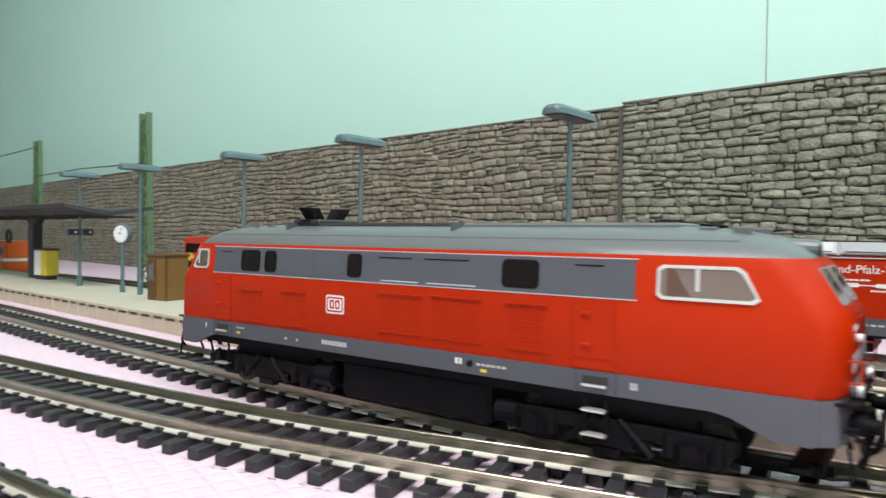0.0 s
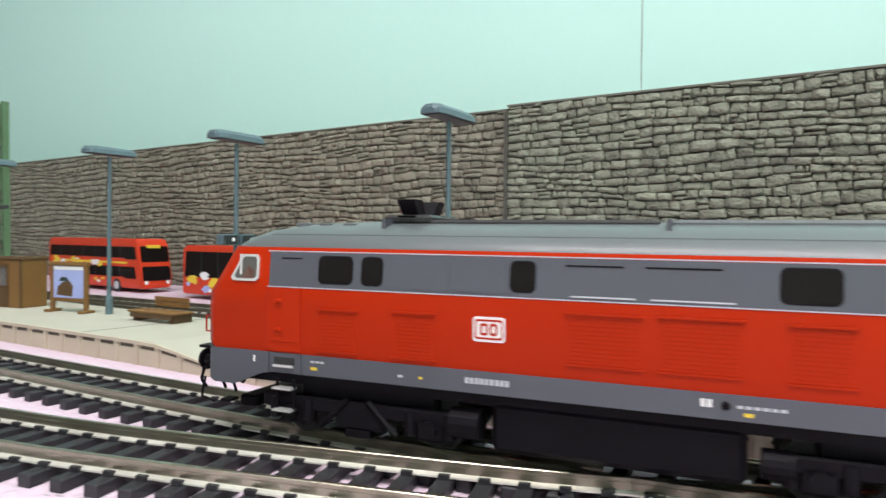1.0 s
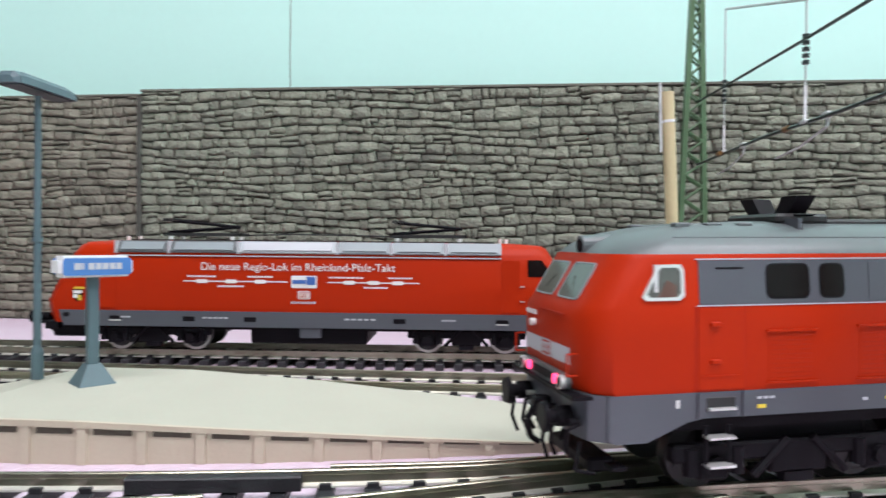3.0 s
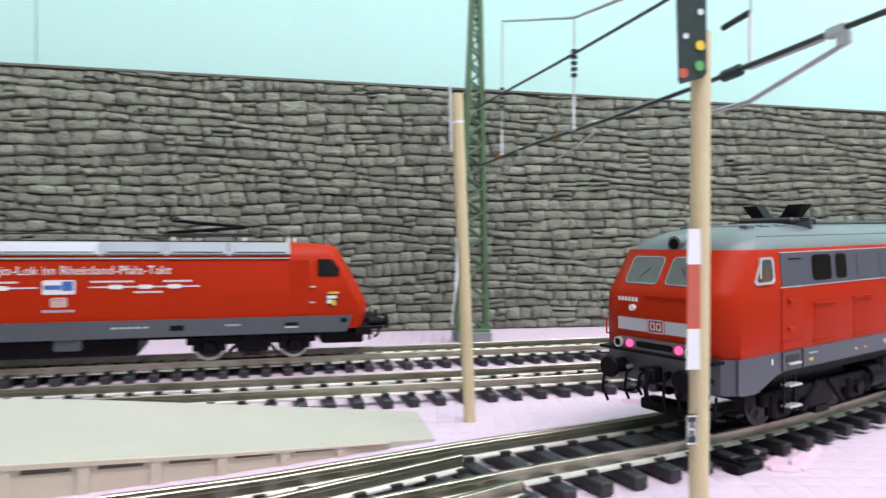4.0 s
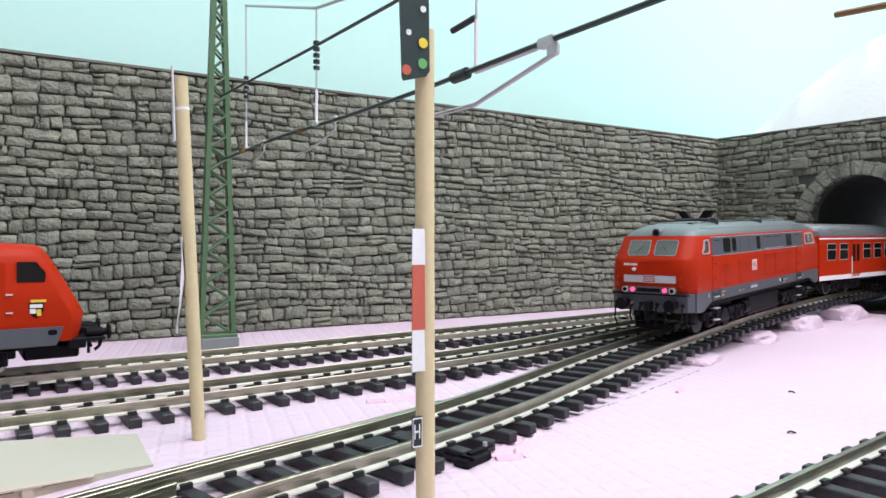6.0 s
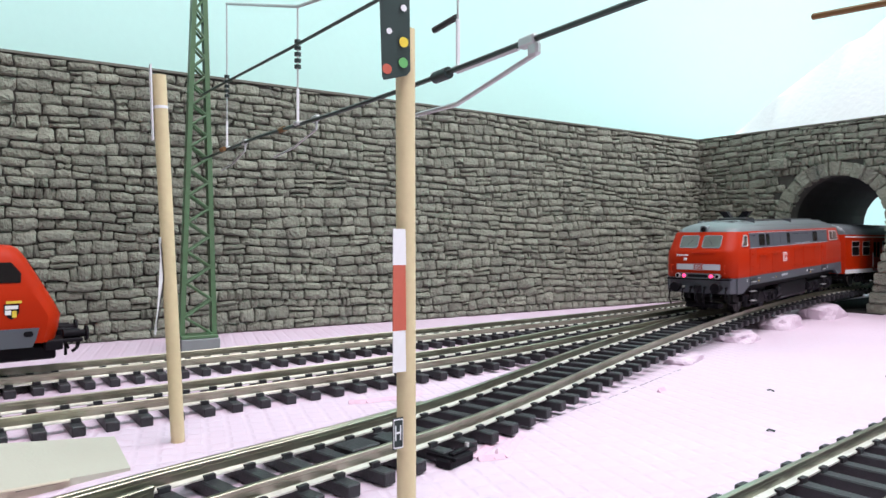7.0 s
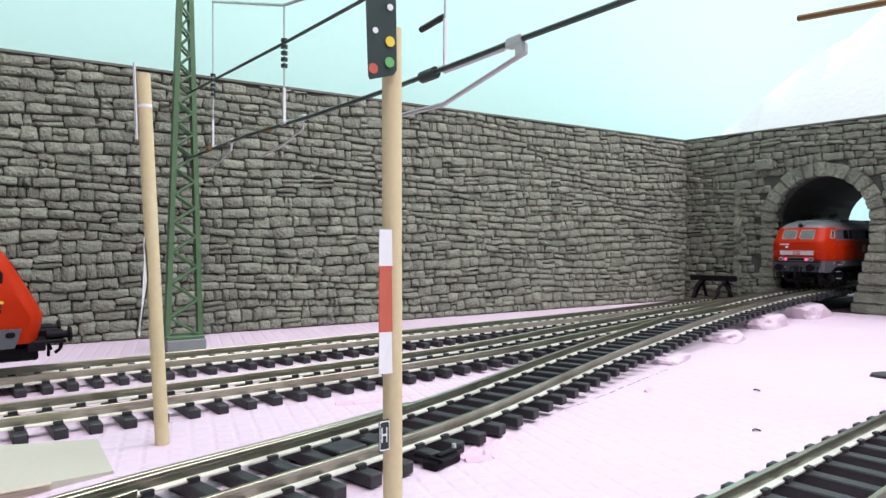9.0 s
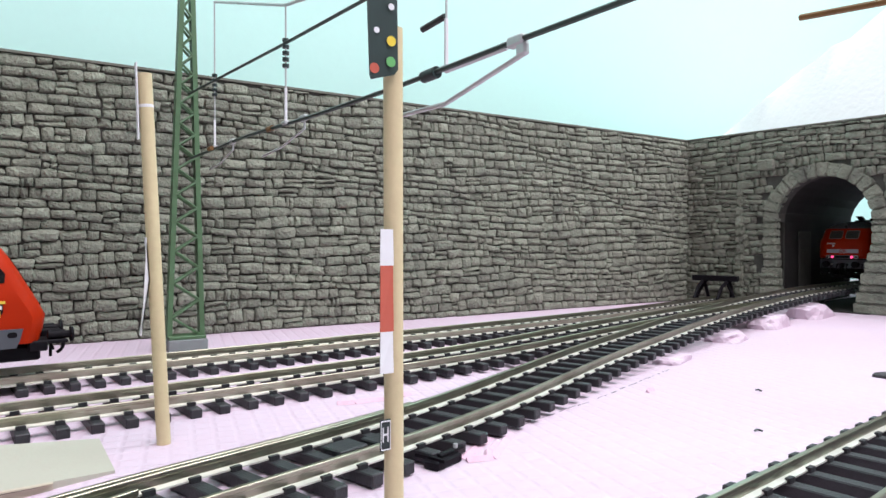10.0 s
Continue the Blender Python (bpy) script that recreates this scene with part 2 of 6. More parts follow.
# ---- retaining walls of moulded stone ----
def stone_rows(length, height, seed):
    """Wavy courses of stones: (u, v, half width, half height, tilt) in the wall's plane; height(u) is the wall's top."""
    rnd = random.Random(seed)
    levels = [0.0]
    while levels[-1] < height(0) + 0.6:
        levels.append(levels[-1] + rnd.uniform(0.42, 0.62))

    def bed(u, k):
        rise = 0.15 * math.sin(u * 0.33 + k * 0.4 + seed) + 0.06 * math.sin(u * 0.9 + k * 1.1) + 0.03 * math.sin(u * 2.3 + k * 1.7)
        return levels[k] + rise * min(1.0, k / 2.0)

    out = []
    for k in range(len(levels) - 1):
        u = rnd.uniform(-0.6, 0)
        while u < length:
            w = rnd.choice((rnd.uniform(0.42, 0.7), rnd.uniform(0.6, 0.95), rnd.uniform(0.75, 1.2), rnd.uniform(1.0, 1.55)))
            u0, u1 = max(u, 0.0), min(u + w, length)
            u += w
            if u1 - u0 < 0.22:
                continue
            um = 0.5 * (u0 + u1)
            v0, v1 = bed(um, k), min(bed(um, k + 1), height(um))
            if v1 - v0 < 0.14:
                continue
            tilt = math.atan2(bed(u1, k) - bed(u0, k), u1 - u0) * 0.8
            cells = [(u0, u1, v0, v1)]
            if v1 - v0 > 0.5 and rnd.random() < 0.17:
                q = v0 + (v1 - v0) * rnd.uniform(0.38, 0.62)
                cells = [(u0, u1, v0, q), (u0, u1, q, v1)]
            elif w < 1.0 and rnd.random() < 0.1:
                q = u0 + (u1 - u0) * rnd.uniform(0.35, 0.65)
                cells = [(u0, q, v0, v1), (q, u1, v0, v1)]
            for a0, a1, b0, b1 in cells:
                out.append((0.5 * (a0 + a1), 0.5 * (b0 + b1), 0.5 * (a1 - a0), 0.5 * (b1 - b0), tilt))
    return out


def stone_verts(rnd, a, b, depth):
    """Points and faces of one rough stone, face up along its own y towards the viewer (-y); its lower lip juts out."""
    a, b = max(a - 0.014, 0.08), max(b - 0.018, 0.06)
    shape = ((-1, -0.7), (-0.88, -0.98), (0, -1), (0.9, -0.98), (1, -0.66), (1, 0.64), (0.86, 0.98), (-0.1, 1), (-0.9, 0.98), (-1, 0.68))
    base = [(x * a + rnd.uniform(-0.05, 0.05), z * b + rnd.uniform(-0.045, 0.045)) for x, z in shape]
    tilt, lean = rnd.uniform(-0.1, 0.1), rnd.uniform(0.02, 0.26)
    inset_x, inset_z = max(1 - 0.05 / a, 0.7), max(1 - 0.055 / b, 0.62)
    vs = [(x, 0.0, z) for x, z in base]
    vs += [(x * 0.99, -depth * (0.62 - 0.5 * lean * z / b), z * 0.97) for x, z in base]
    vs += [(x * inset_x, -depth * (1.0 + tilt * x / a - lean * z / b) + rnd.uniform(-0.03, 0.03), z * inset_z) for x, z in base]
    vs.append((rnd.uniform(-0.3, 0.3) * a, -depth * rnd.uniform(0.98, 1.12), rnd.uniform(-0.25, 0.2) * b))
    n = len(base)
    fs = []
    for r in (0, 1):
        fs += [(r * n + k, r * n + (k + 1) % n, (r + 1) * n + (k + 1) % n, (r + 1) * n + k) for k in range(n)]
    fs += [(2 * n + k, 2 * n + (k + 1) % n, 3 * n) for k in range(n)]
    return vs, fs


def stone_wall(name, m, length, height0, height1, seed, mat, label, keep=None, near=None):
    """A slab with stones on its -y side, its top running from height0 to height1. near: the stretch whose stones are pieces of their own."""
    rnd = random.Random(seed)
    height = lambda u: height0 + (height1 - height0) * u / length
    wall = thing(name, m, label, "stone wall", kind="structure")
    if keep is None:
        part("slab", plate(bmesh.new(), [(0, 0, 0), (length, 0, 0), (length, 0, height1), (0, 0, height0)], (0, 0.5, 0)), M_JOINT, wall)
        part("top_edge", plate(bmesh.new(), [(0, -0.2, height0 + 0.004), (length, -0.2, height1 + 0.004), (length, -0.2, height1 + 0.12), (0, -0.2, height0 + 0.12)], (0, 0.75, 0)), M_CAP, wall, "thin grey top edge")
    kinds = []
    for k in range(24):
        vs, fs = stone_verts(rnd, 0.5, 0.28, rnd.uniform(0.15, 0.24))
        me = bpy.data.meshes.new("stone")
        me.from_pydata([(x * CM, y * CM, z * CM) for x, y, z in vs], [], fs)
        me.materials.append(mat)
        me.shade_smooth()
        kinds.append(me)
    verts, faces, singles = [], [], 0
    for u, v, a, b, tilt in stone_rows(length, height, seed):
        if keep and not keep(u, v, a, b):
            continue
        tilt += radians(rnd.uniform(-2, 2))
        if near and near[0] < u < near[1] and singles < 300:
            ob = new("stone", kinds[rnd.randrange(24)])
            ob.parent = wall
            ob.matrix_basis = Matrix.LocRotScale((u * CM, 0, v * CM), Euler((0, -tilt, 0)), (a / 0.5, rnd.uniform(0.85, 1.2), b / 0.28))
            singles += 1
            continue
        vs, fs = stone_verts(rnd, a, b, rnd.uniform(0.14, 0.25))
        o, c, d = len(verts), math.cos(tilt), math.sin(tilt)
        verts += [((u + x * c - z * d) * CM, y * CM, (v + z * c + x * d) * CM) for x, y, z in vs]
        faces += [tuple(i + o for i in f) for f in fs]
    me = bpy.data.meshes.new("stonework")
    me.from_pydata(verts, [], faces)
    me.materials.append(mat)
    me.shade_smooth()
    ob = new("stonework", me)
    ob.parent = wall
    tagged(ob, "joined courses of rough stones", kind="stuff")
    return wall


WALL_H = 13.0
stone_wall("retaining_wall_west", place(-190, 38.75), 169.6, 12.95, 13.05, 3, M_STONE, "brownish grey moulded stone wall panel, dusty", near=(157, 169))
stone_wall("retaining_wall_east", place(-20.3, 38.55), 70.75, 13.25, 12.98, 8, M_STONE_GREY, "grey moulded rubble stone wall panel", near=(18.5, 34.5))
part("joint_strip", boxes((-20.42, -20.2, 38.2, 38.7, 0, 12.9)), M_JOINT, None, "dark upright joint between the wall panels")
strip = bpy.data.objects["joint_strip"]
tagged(strip, "dark upright joint between the wall panels", "joint", kind="structure")
strip.name = "trim"

# tunnel wall: its plane starts in the corner and runs towards the viewer's side
TW_TURN = -85.4
TW = place(49.8, 38.5, 0, TW_TURN)
ARCH_U, ARCH_R, ARCH_SPRING = 10.6, 3.15, 6.25   # along the wall, half width, springing height


def arch_top(u, r=ARCH_R, rise=1.0):
    d = abs(u - ARCH_U)
    return ARCH_SPRING + rise * math.sqrt(max(r * r - d * d, 0)) if d < r else 0.0


def build_tunnel():
    length = 42.0
    ring = 1.0

    def keep(u, v, a, b):
        for du in (-a, 0, a):
            if abs(u + du - ARCH_U) < ARCH_R + ring * 0.7 and v - b < max(arch_top(u + du, ARCH_R + ring * 0.7), 0.01):
                return False
        return True

    wall = stone_wall("tunnel_portal", TW, length, WALL_H, WALL_H, 21, M_STONE_GREY, "dark grey moulded stone tunnel portal wall", keep=keep, near=(0, 17))
    bm = bmesh.new()
    us = [0, ARCH_U - ARCH_R] + [ARCH_U - ARCH_R * math.cos(math.pi * k / 16) for k in range(1, 16)] + [ARCH_U + ARCH_R, length]
    for u0, u1 in zip(us, us[1:]):
        inside = ARCH_U - ARCH_R - 1e-6 <= u0 and u1 <= ARCH_U + ARCH_R + 1e-6
        z0 = [arch_top(u) if inside else 0.0 for u in (u0, u1)]
        if inside:
            z0 = [max(z, ARCH_SPRING) for z in z0]
        vs = [bm.verts.new(c) for c in ((u0, 0, z0[0]), (u1, 0, z0[1]), (u1, 0, WALL_H), (u0, 0, WALL_H), (u0, 1, z0[0]), (u1, 1, z0[1]), (u1, 1, WALL_H), (u0, 1, WALL_H))]
        for f in ((0, 1, 2, 3), (5, 4, 7, 6), (0, 4, 5, 1), (3, 2, 6, 7)):
            bm.faces.new([vs[i] for i in f])
    part("slab", bm, M_JOINT, wall)
    part("top_edge", boxes((0, length, -0.2, 1.0, WALL_H + 0.004, WALL_H + 0.12)), M_CAP, wall)
    # arch stones
    rnd = random.Random(5)
    n = 15
    for k in range(n):
        a0, a1 = math.pi * (k + 0.025) / n, math.pi * (k + 0.975) / n
        r0, r1, d = ARCH_R, ARCH_R + ring * rnd.uniform(0.92, 1.05), rnd.uniform(0.3, 0.42)
        pts = [(ARCH_U - r * math.cos(a), -d, ARCH_SPRING + r * math.sin(a)) for r, a in ((r0, a0), (r1, a0), (r1, a1), (r0, a1))]
        bm = plate(bmesh.new(), pts, (0, d + 0.4, 0))
        bmesh.ops.bevel(bm, geom=bm.edges[:], offset=0.06, segments=2, affect="EDGES")
        for v in bm.verts:
            v.co += 0.04 * noise.noise_vector((v.co.x * 2.3, v.co.y * 2.3 + k, v.co.z * 2.3))
        part("arch_stone", bm, M_STONE_GREY, wall)
    for s in (-1, 1):
        z = 0.0
        while z < ARCH_SPRING - 0.1:
            h = min(rnd.uniform(0.5, 0.8), ARCH_SPRING - z)
            w = ring * rnd.uniform(0.92, 1.05) + 0.25 * max(0, 1 - z / 3.0)
            d = rnd.uniform(0.3, 0.42)
            x0, x1 = sorted((ARCH_U + s * (ARCH_R - (1.1 if s > 0 else 0.35) * max(0, 1 - z / 4.5)), ARCH_U + s * (ARCH_R + w)))
            bm = bmesh.new()
            box(bm, x0, x1, -d, 0.4, z + 0.015, z + h - 0.015, bevel=0.07, seg=2)
            for v in bm.verts:
                v.co += 0.05 * noise.noise_vector((v.co.x * 2.1, v.co.y * 2.1 + z, v.co.z * 2.1))
            part("jamb_stone", bm, M_STONE_GREY, wall)
            z += h
    # pilaster and a projecting block beside the arch
    z = 0.0
    while z < 8.6:
        h = rnd.uniform(0.55, 0.9)
        bm = bmesh.new()
        box(bm, 4.25 + rnd.uniform(0, 0.15), 4.95 + rnd.uniform(-0.15, 0.05), -rnd.uniform(0.36, 0.46), 0.1, z + 0.02, z + h - 0.02, bevel=0.1, seg=2)
        part("pilaster_stone", bm, M_STONE_GREY, wall)
        z += h
    bm = bmesh.new()
    box(bm, 6.0, 7.3, -0.5, 0.1, 10.1, 10.9, bevel=0.1)
    part("corbel", bm, M_STONE_GREY, wall)
    # lining
    bm = bmesh.new()
    rings = []
    for y in (0.9, 4, 8, 12, 15.2):
        row = [(ARCH_U - ARCH_R - 0.1, y, 0)] + [(ARCH_U - (ARCH_R + 0.1) * math.cos(math.pi * k / 14), y, ARCH_SPRING + (ARCH_R + 0.1) * math.sin(math.pi * k / 14)) for k in range(15)] + [(ARCH_U + ARCH_R + 0.1, y, 0)]
        bend = 0.012 * (y - 0.9) ** 2
        rings.append([bm.verts.new((x - bend * 0.4, yy, z)) for x, yy, z in row])
    for a, b in zip(rings, rings[1:]):
        for k in range(len(a) - 1):
            bm.faces.new((a[k], a[k + 1], b[k + 1], b[k]))
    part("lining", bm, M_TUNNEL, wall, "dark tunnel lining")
    # near-black sheet added over the foam, puts the tunnel's shade into the colour
    part("tunnel_floor_shade", boxes((ARCH_U - ARCH_R, ARCH_U + ARCH_R, -0.6, 30, 0.01, 0.06)), M_TUNNEL, wall, "near-black sheet added over the tunnel ground as shade")
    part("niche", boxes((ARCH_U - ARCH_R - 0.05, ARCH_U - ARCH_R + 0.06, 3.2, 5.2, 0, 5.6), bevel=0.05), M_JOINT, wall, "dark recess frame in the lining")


build_tunnel()


def build_hill():
    """White plaster slope rising behind the portal wall."""
    bm = bmesh.new()
    grid = []
    nx, ny = 26, 40
    for i in range(nx + 1):
        row = []
        for j in range(ny + 1):
            x, y = 52.0 + 36 * i / nx, 39.5 - 44 * j / ny
            top = 12.9 + 0.66 * (39.4 - y)
            z = min(top, 12.6 + 2.4 * max(0, x - 51.9), 26 + 2 * noise.noise((x * 0.06, y * 0.06, 0)))
            z += 0.5 * noise.noise((x * 0.16, y * 0.16, 1.5)) + 0.22 * math.sin(z * 1.9 + 0.2 * y) * min(1, max(0, z - 13.2) / 3)
            row.append(bm.verts.new((x, y, max(z, 12.3))))
        grid.append(row)
    for i in range(nx):
        for j in range(ny):
            bm.faces.new((grid[i][j], grid[i + 1][j], grid[i + 1][j + 1], grid[i][j + 1]))
    solid("hill", bm, M_PLASTER, pose(0, 0, 0), "smooth white plaster hillside above the tunnel portal", "hill", kind="structure", smooth=True)


build_hill()

# ---- tracks ----
LINE_MAIN = Line([(-100, 8.2, 0), (-60, 8.9, 0), (-40, 9.65, 0), (-25, 10.3, 0), (-14, 11.1, 0), (-6, 12.08, 0), (0, 13.3, 0), (2.5, 14.08, 0), (5, 14.86, 0.02), (9.2, 16.0, 0.04), (13.2, 17.4, 0.08), (20.2, 20.2, 0.27),
                  (26.3, 22.3, 0.45), (30.45, 23.6, 0.6), (36.7, 25.4, 0.77), (44.9, 27.2, 1.0), (52, 28.3, 1.12), (60, 29.2, 1.15), (76, 30.5, 1.15), (102.5, 32, 1.15)])
LINE_FAR = Line([(-100, 19.2, 0), (-60, 22.8, 0), (-30, 25.5, 0), (0, 28.2, 0), (12, 29.2, 0), (30, 31.0, 0), (40, 32.6, 0), (50.0, 34.8, 0)])
LINE_MIDDLE = Line([(-100, 20.0, 0), (-30, 21.7, 0), (-12, 22.2, 0), (0, 22.6, 0), (9, 23.25, 0), (17.8, 24.0, 0.1), (25.4, 24.9, 0.4), (32.8, 25.7, 0.65), (40.1, 26.45, 0.85)])
LINE_FRONT = Line([(-60, 0.4, 0), (-35, 3.3, 0), (-25, 4.95, 0), (-20, 5.85, 0), (-14.5, 7.0, 0), (-11, 8.0, 0), (-6, 9.65, 0), (-3, 10.75, 0), (1, 12.6, 0), (5, 14.4, 0)])
LINE_NEAR_EAST = Line([(9, 8.2, 0), (14, 8.85, 0), (20, 9.6, 0), (30, 10.7, 0), (48, 12.2, 0)])
LINE_NEAR_WEST = Line([(-40, -1.6, 0), (-20, 0.6, 0), (-12.5, 1.75, 0), (-7, 2.7, 0)])
RAIL = ((-0.035, 0.066), (0.035, 0.066), (0.035, 0.2), (0.055, 0.22), (0.055, 0.29), (0.04, 0.305), (-0.04, 0.305), (-0.055, 0.29), (-0.055, 0.22), (-0.035, 0.2))
RAIL_FOOT = ((-0.15, 0.0), (0.15, 0.0), (0.15, 0.035), (0.036, 0.07), (-0.036, 0.07), (-0.15, 0.035))


def sleeper_mesh():
    bm = bmesh.new()
    box(bm, -0.16, 0.16, -1.5, 1.5, 0.0, 0.26, bevel=0.025)
    for s in (-1, 1):
        for k in (-1, 1):
            box(bm, -0.11, 0.11, s * 0.88 + k * 0.16 - 0.05, s * 0.88 + k * 0.16 + 0.05, 0.24, 0.36)
    return mesh_of("sleeper", bm, M_SLEEPER)


SLEEPER = sleeper_mesh()


def build_track(line, label, pitch, skip=()):
    track = thing("railway_track", pose(0, 0, 0), label, "track", group="model railway tracks")
    end = line.s[-1]
    for side in (-0.88, 0.88):
        pts = []
        for p in line.stretch(0.3, end - 0.3, 1.2):
            pts.append(p)
        ways = [(pts[min(i + 1, len(pts) - 1)] - pts[max(i - 1, 0)]).normalized() for i in range(len(pts))]
        pts = [p + Vector((-w.y, w.x, 0)) * side + Vector((0, 0, 0.28)) for p, w in zip(pts, ways)]
        part("rail", sweep(bmesh.new(), pts, RAIL), M_RAIL, track, "dull nickel rail")
        part("rail_foot", sweep(bmesh.new(), pts, RAIL_FOOT), M_RAILFOOT_GLINT, track)
    s = 0.4
    rnd = random.Random(int(end * 10))
    while s < end - 0.3:
        if not any(a < s < b for a, b in skip):
            p, w = line.at(s), line.way(s)
            ob = new("sleeper", SLEEPER)
            ob.parent = track
            ob.matrix_basis = pose(p.x * CM, p.y * CM, p.z * CM, 0, 0, math.degrees(math.atan2(w.y, w.x)) + rnd.uniform(-1, 1))
        s += pitch
    return track


build_track(LINE_MAIN, "main track with black sleepers, climbing to the tunnel", 0.86)
build_track(LINE_FAR, "siding track along the stone wall ending at a buffer stop", 0.74)
build_track(LINE_MIDDLE, "second track beside the siding joining the main track", 0.80)
build_track(LINE_FRONT, "curved track joining the main track at a turnout", 0.76)
build_track(LINE_NEAR_EAST, "short track on the foam board near the viewer", 0.95)
build_track(LINE_NEAR_WEST, "near track at the edge of the board", 0.8)

# ---- rolling stock ----
M_RED = material("traffic_red_paint", (0.42, 0.021, 0.001), 0.42, vary=0.05, scale=40, fine=1400, bump=0.02, coat=0.0, shine=0.14)
M_GREY_PAINT = material("slate_grey_paint", (0.077, 0.083, 0.1), 0.42, vary=0.06, scale=60, fine=1200, coat=0.1)
M_ROOF = material("roof_grey_paint", (0.108, 0.124, 0.13), 0.42, vary=0.08, scale=60, fine=1100, coat=0.15, dirt=(0.10, 0.11, 0.11), dirt_amount=0.4)
M_BLACK = material("black_underframe_plastic", (0.008, 0.007, 0.0095), 0.5, vary=0.3, scale=120, fine=1500, shine=0.1)
M_DARKWIN = material("smoked_window_plastic", (0.008, 0.006, 0.006), 0.25, vary=0.1, scale=60, coat=0.0, shine=0.16)
M_BROWN_CAB = material("dark_brown_cab_lining", (0.10, 0.045, 0.03), 0.5, vary=0.2, scale=90, coat=0.4)
M_GLASS = material("clear_cab_glazing", (0.085, 0.085, 0.075), 0.06, vary=0.3, scale=60, coat=0.6)
M_BLIND = material("beige_cab_interior", (0.17, 0.13, 0.11), 0.5, vary=0.12, scale=90, coat=0.5)
M_CHROME = material("bright_metal_trim", (0.75, 0.75, 0.74), 0.3, metal=0.6, vary=0.06)
M_WHITE = material("white_print", (0.80, 0.79, 0.78), 0.5, vary=0.03)
M_LIGHTGREY = material("light_grey_print", (0.50, 0.51, 0.55), 0.45, vary=0.04)
M_ROOFPANEL = material("light_roof_panel", (0.42, 0.46, 0.49), 0.4, vary=0.06, scale=60)
M_MIDPANEL = material("mid_grey_roof_panel", (0.25, 0.29, 0.31), 0.4, vary=0.06, scale=60)
M_STEEL = material("dark_steel", (0.035, 0.035, 0.036), 0.45, metal=0.4, vary=0.25, scale=150)
M_SILVER_TAP = material("bright_tap_metal", (0.55, 0.54, 0.5), 0.35, metal=0.6, vary=0.1)
M_TYRE = material("bright_wheel_tyre", (0.52, 0.50, 0.47), 0.35, metal=0.8, vary=0.12)
M_YELLOW = material("yellow_print", (0.75, 0.55, 0.05), 0.5)
M_BLUE = material("blue_print", (0.05, 0.13, 0.42), 0.45)
# darker copy of the body red, carries groove shade in its colour
M_RED_SHADED = material("traffic_red_shaded", (0.38, 0.015, 0.001), 0.55, vary=0.06, shine=0.2)
M_TAIL = glow("red_tail_lamp", (1.0, 0.05, 0.17), 2.6)


def body_shell(levels, blunt=0.62):
    """Rings of a plan outline stacked in height. levels: (z, half length, half width, corner draw-back)."""
    bm = bmesh.new()
    rings = []
    for z, l, w, c in levels:
        q = [(l, -blunt * w), (l, 0), (l, blunt * w), (l - 0.35 * c, 0.87 * w), (l - c, w), (l * 0.4, w), (0, w), (-l * 0.4, w), (-l + c, w), (-l + 0.35 * c, 0.87 * w), (-l, blunt * w), (-l, 0)]
        q += [(x, -y) for x, y in reversed(q[3:11])]
        q = q[:11] + [(-l, 0)] + [(-l, -blunt * w)] + [(-l + 0.35 * c, -0.87 * w), (-l + c, -w), (-l * 0.4, -w), (0, -w), (l * 0.4, -w), (l - c, -w), (l - 0.35 * c, -0.87 * w)]
        rings.append([bm.verts.new((x, y, z)) for x, y in q])
    n = len(rings[0])
    for a, b in zip(rings, rings[1:]):
        for k in range(n):
            bm.faces.new((a[k], a[(k + 1) % n], b[(k + 1) % n], b[k]))
    bm.faces.new(rings[-1])
    bm.faces.new(rings[0][::-1])
    return bm


def side_plate(pts, y, out, side):
    """A flat piece on a body's flank: outline in (x, z)."""
    return plate(bmesh.new(), [(x, side * y, z) for x, z in pts], (0, side * out, 0))


def wheelset(name, x, r, parent, half=0.79, mat=M_STEEL, rim=None):
    bm = bmesh.new()
    cyl(bm, (0, -half - 0.05, 0), (0, half + 0.05, 0), 0.12, n=8)
    for s in (-1, 1):
        cyl(bm, (0, s * (half + 0.14), 0), (0, s * (half - 0.12), 0), r, n=24)
        for k in range(6):
            a = k * math.tau / 6
            box(bm, *sorted((0.18 * math.cos(a) - 0.05, 0.18 * math.cos(a) + 0.3 * math.cos(a))), *sorted((s * (half + 0.15), s * (half + 0.17))), *sorted((0.18 * math.sin(a) - 0.05, 0.48 * math.sin(a))))
    ob = part(name, bm, mat, parent, "dark metal wheelset")
    ob.matrix_basis = place(x, 0, r)
    for s in (-1, 1):
        pts = [(math.cos(k * math.tau / 24), math.sin(k * math.tau / 24)) for k in range(24)]
        y = s * (half + 0.142)
        bm = frame_of(bmesh.new(), [(a * r * 0.99, y, b * r * 0.99) for a, b in pts], [(a * r * 0.82, y, b * r * 0.82) for a, b in pts], (0, s * 0.012, 0))
        part("tyre", bm, rim or M_TYRE, ob, "metal tyre")
    return ob


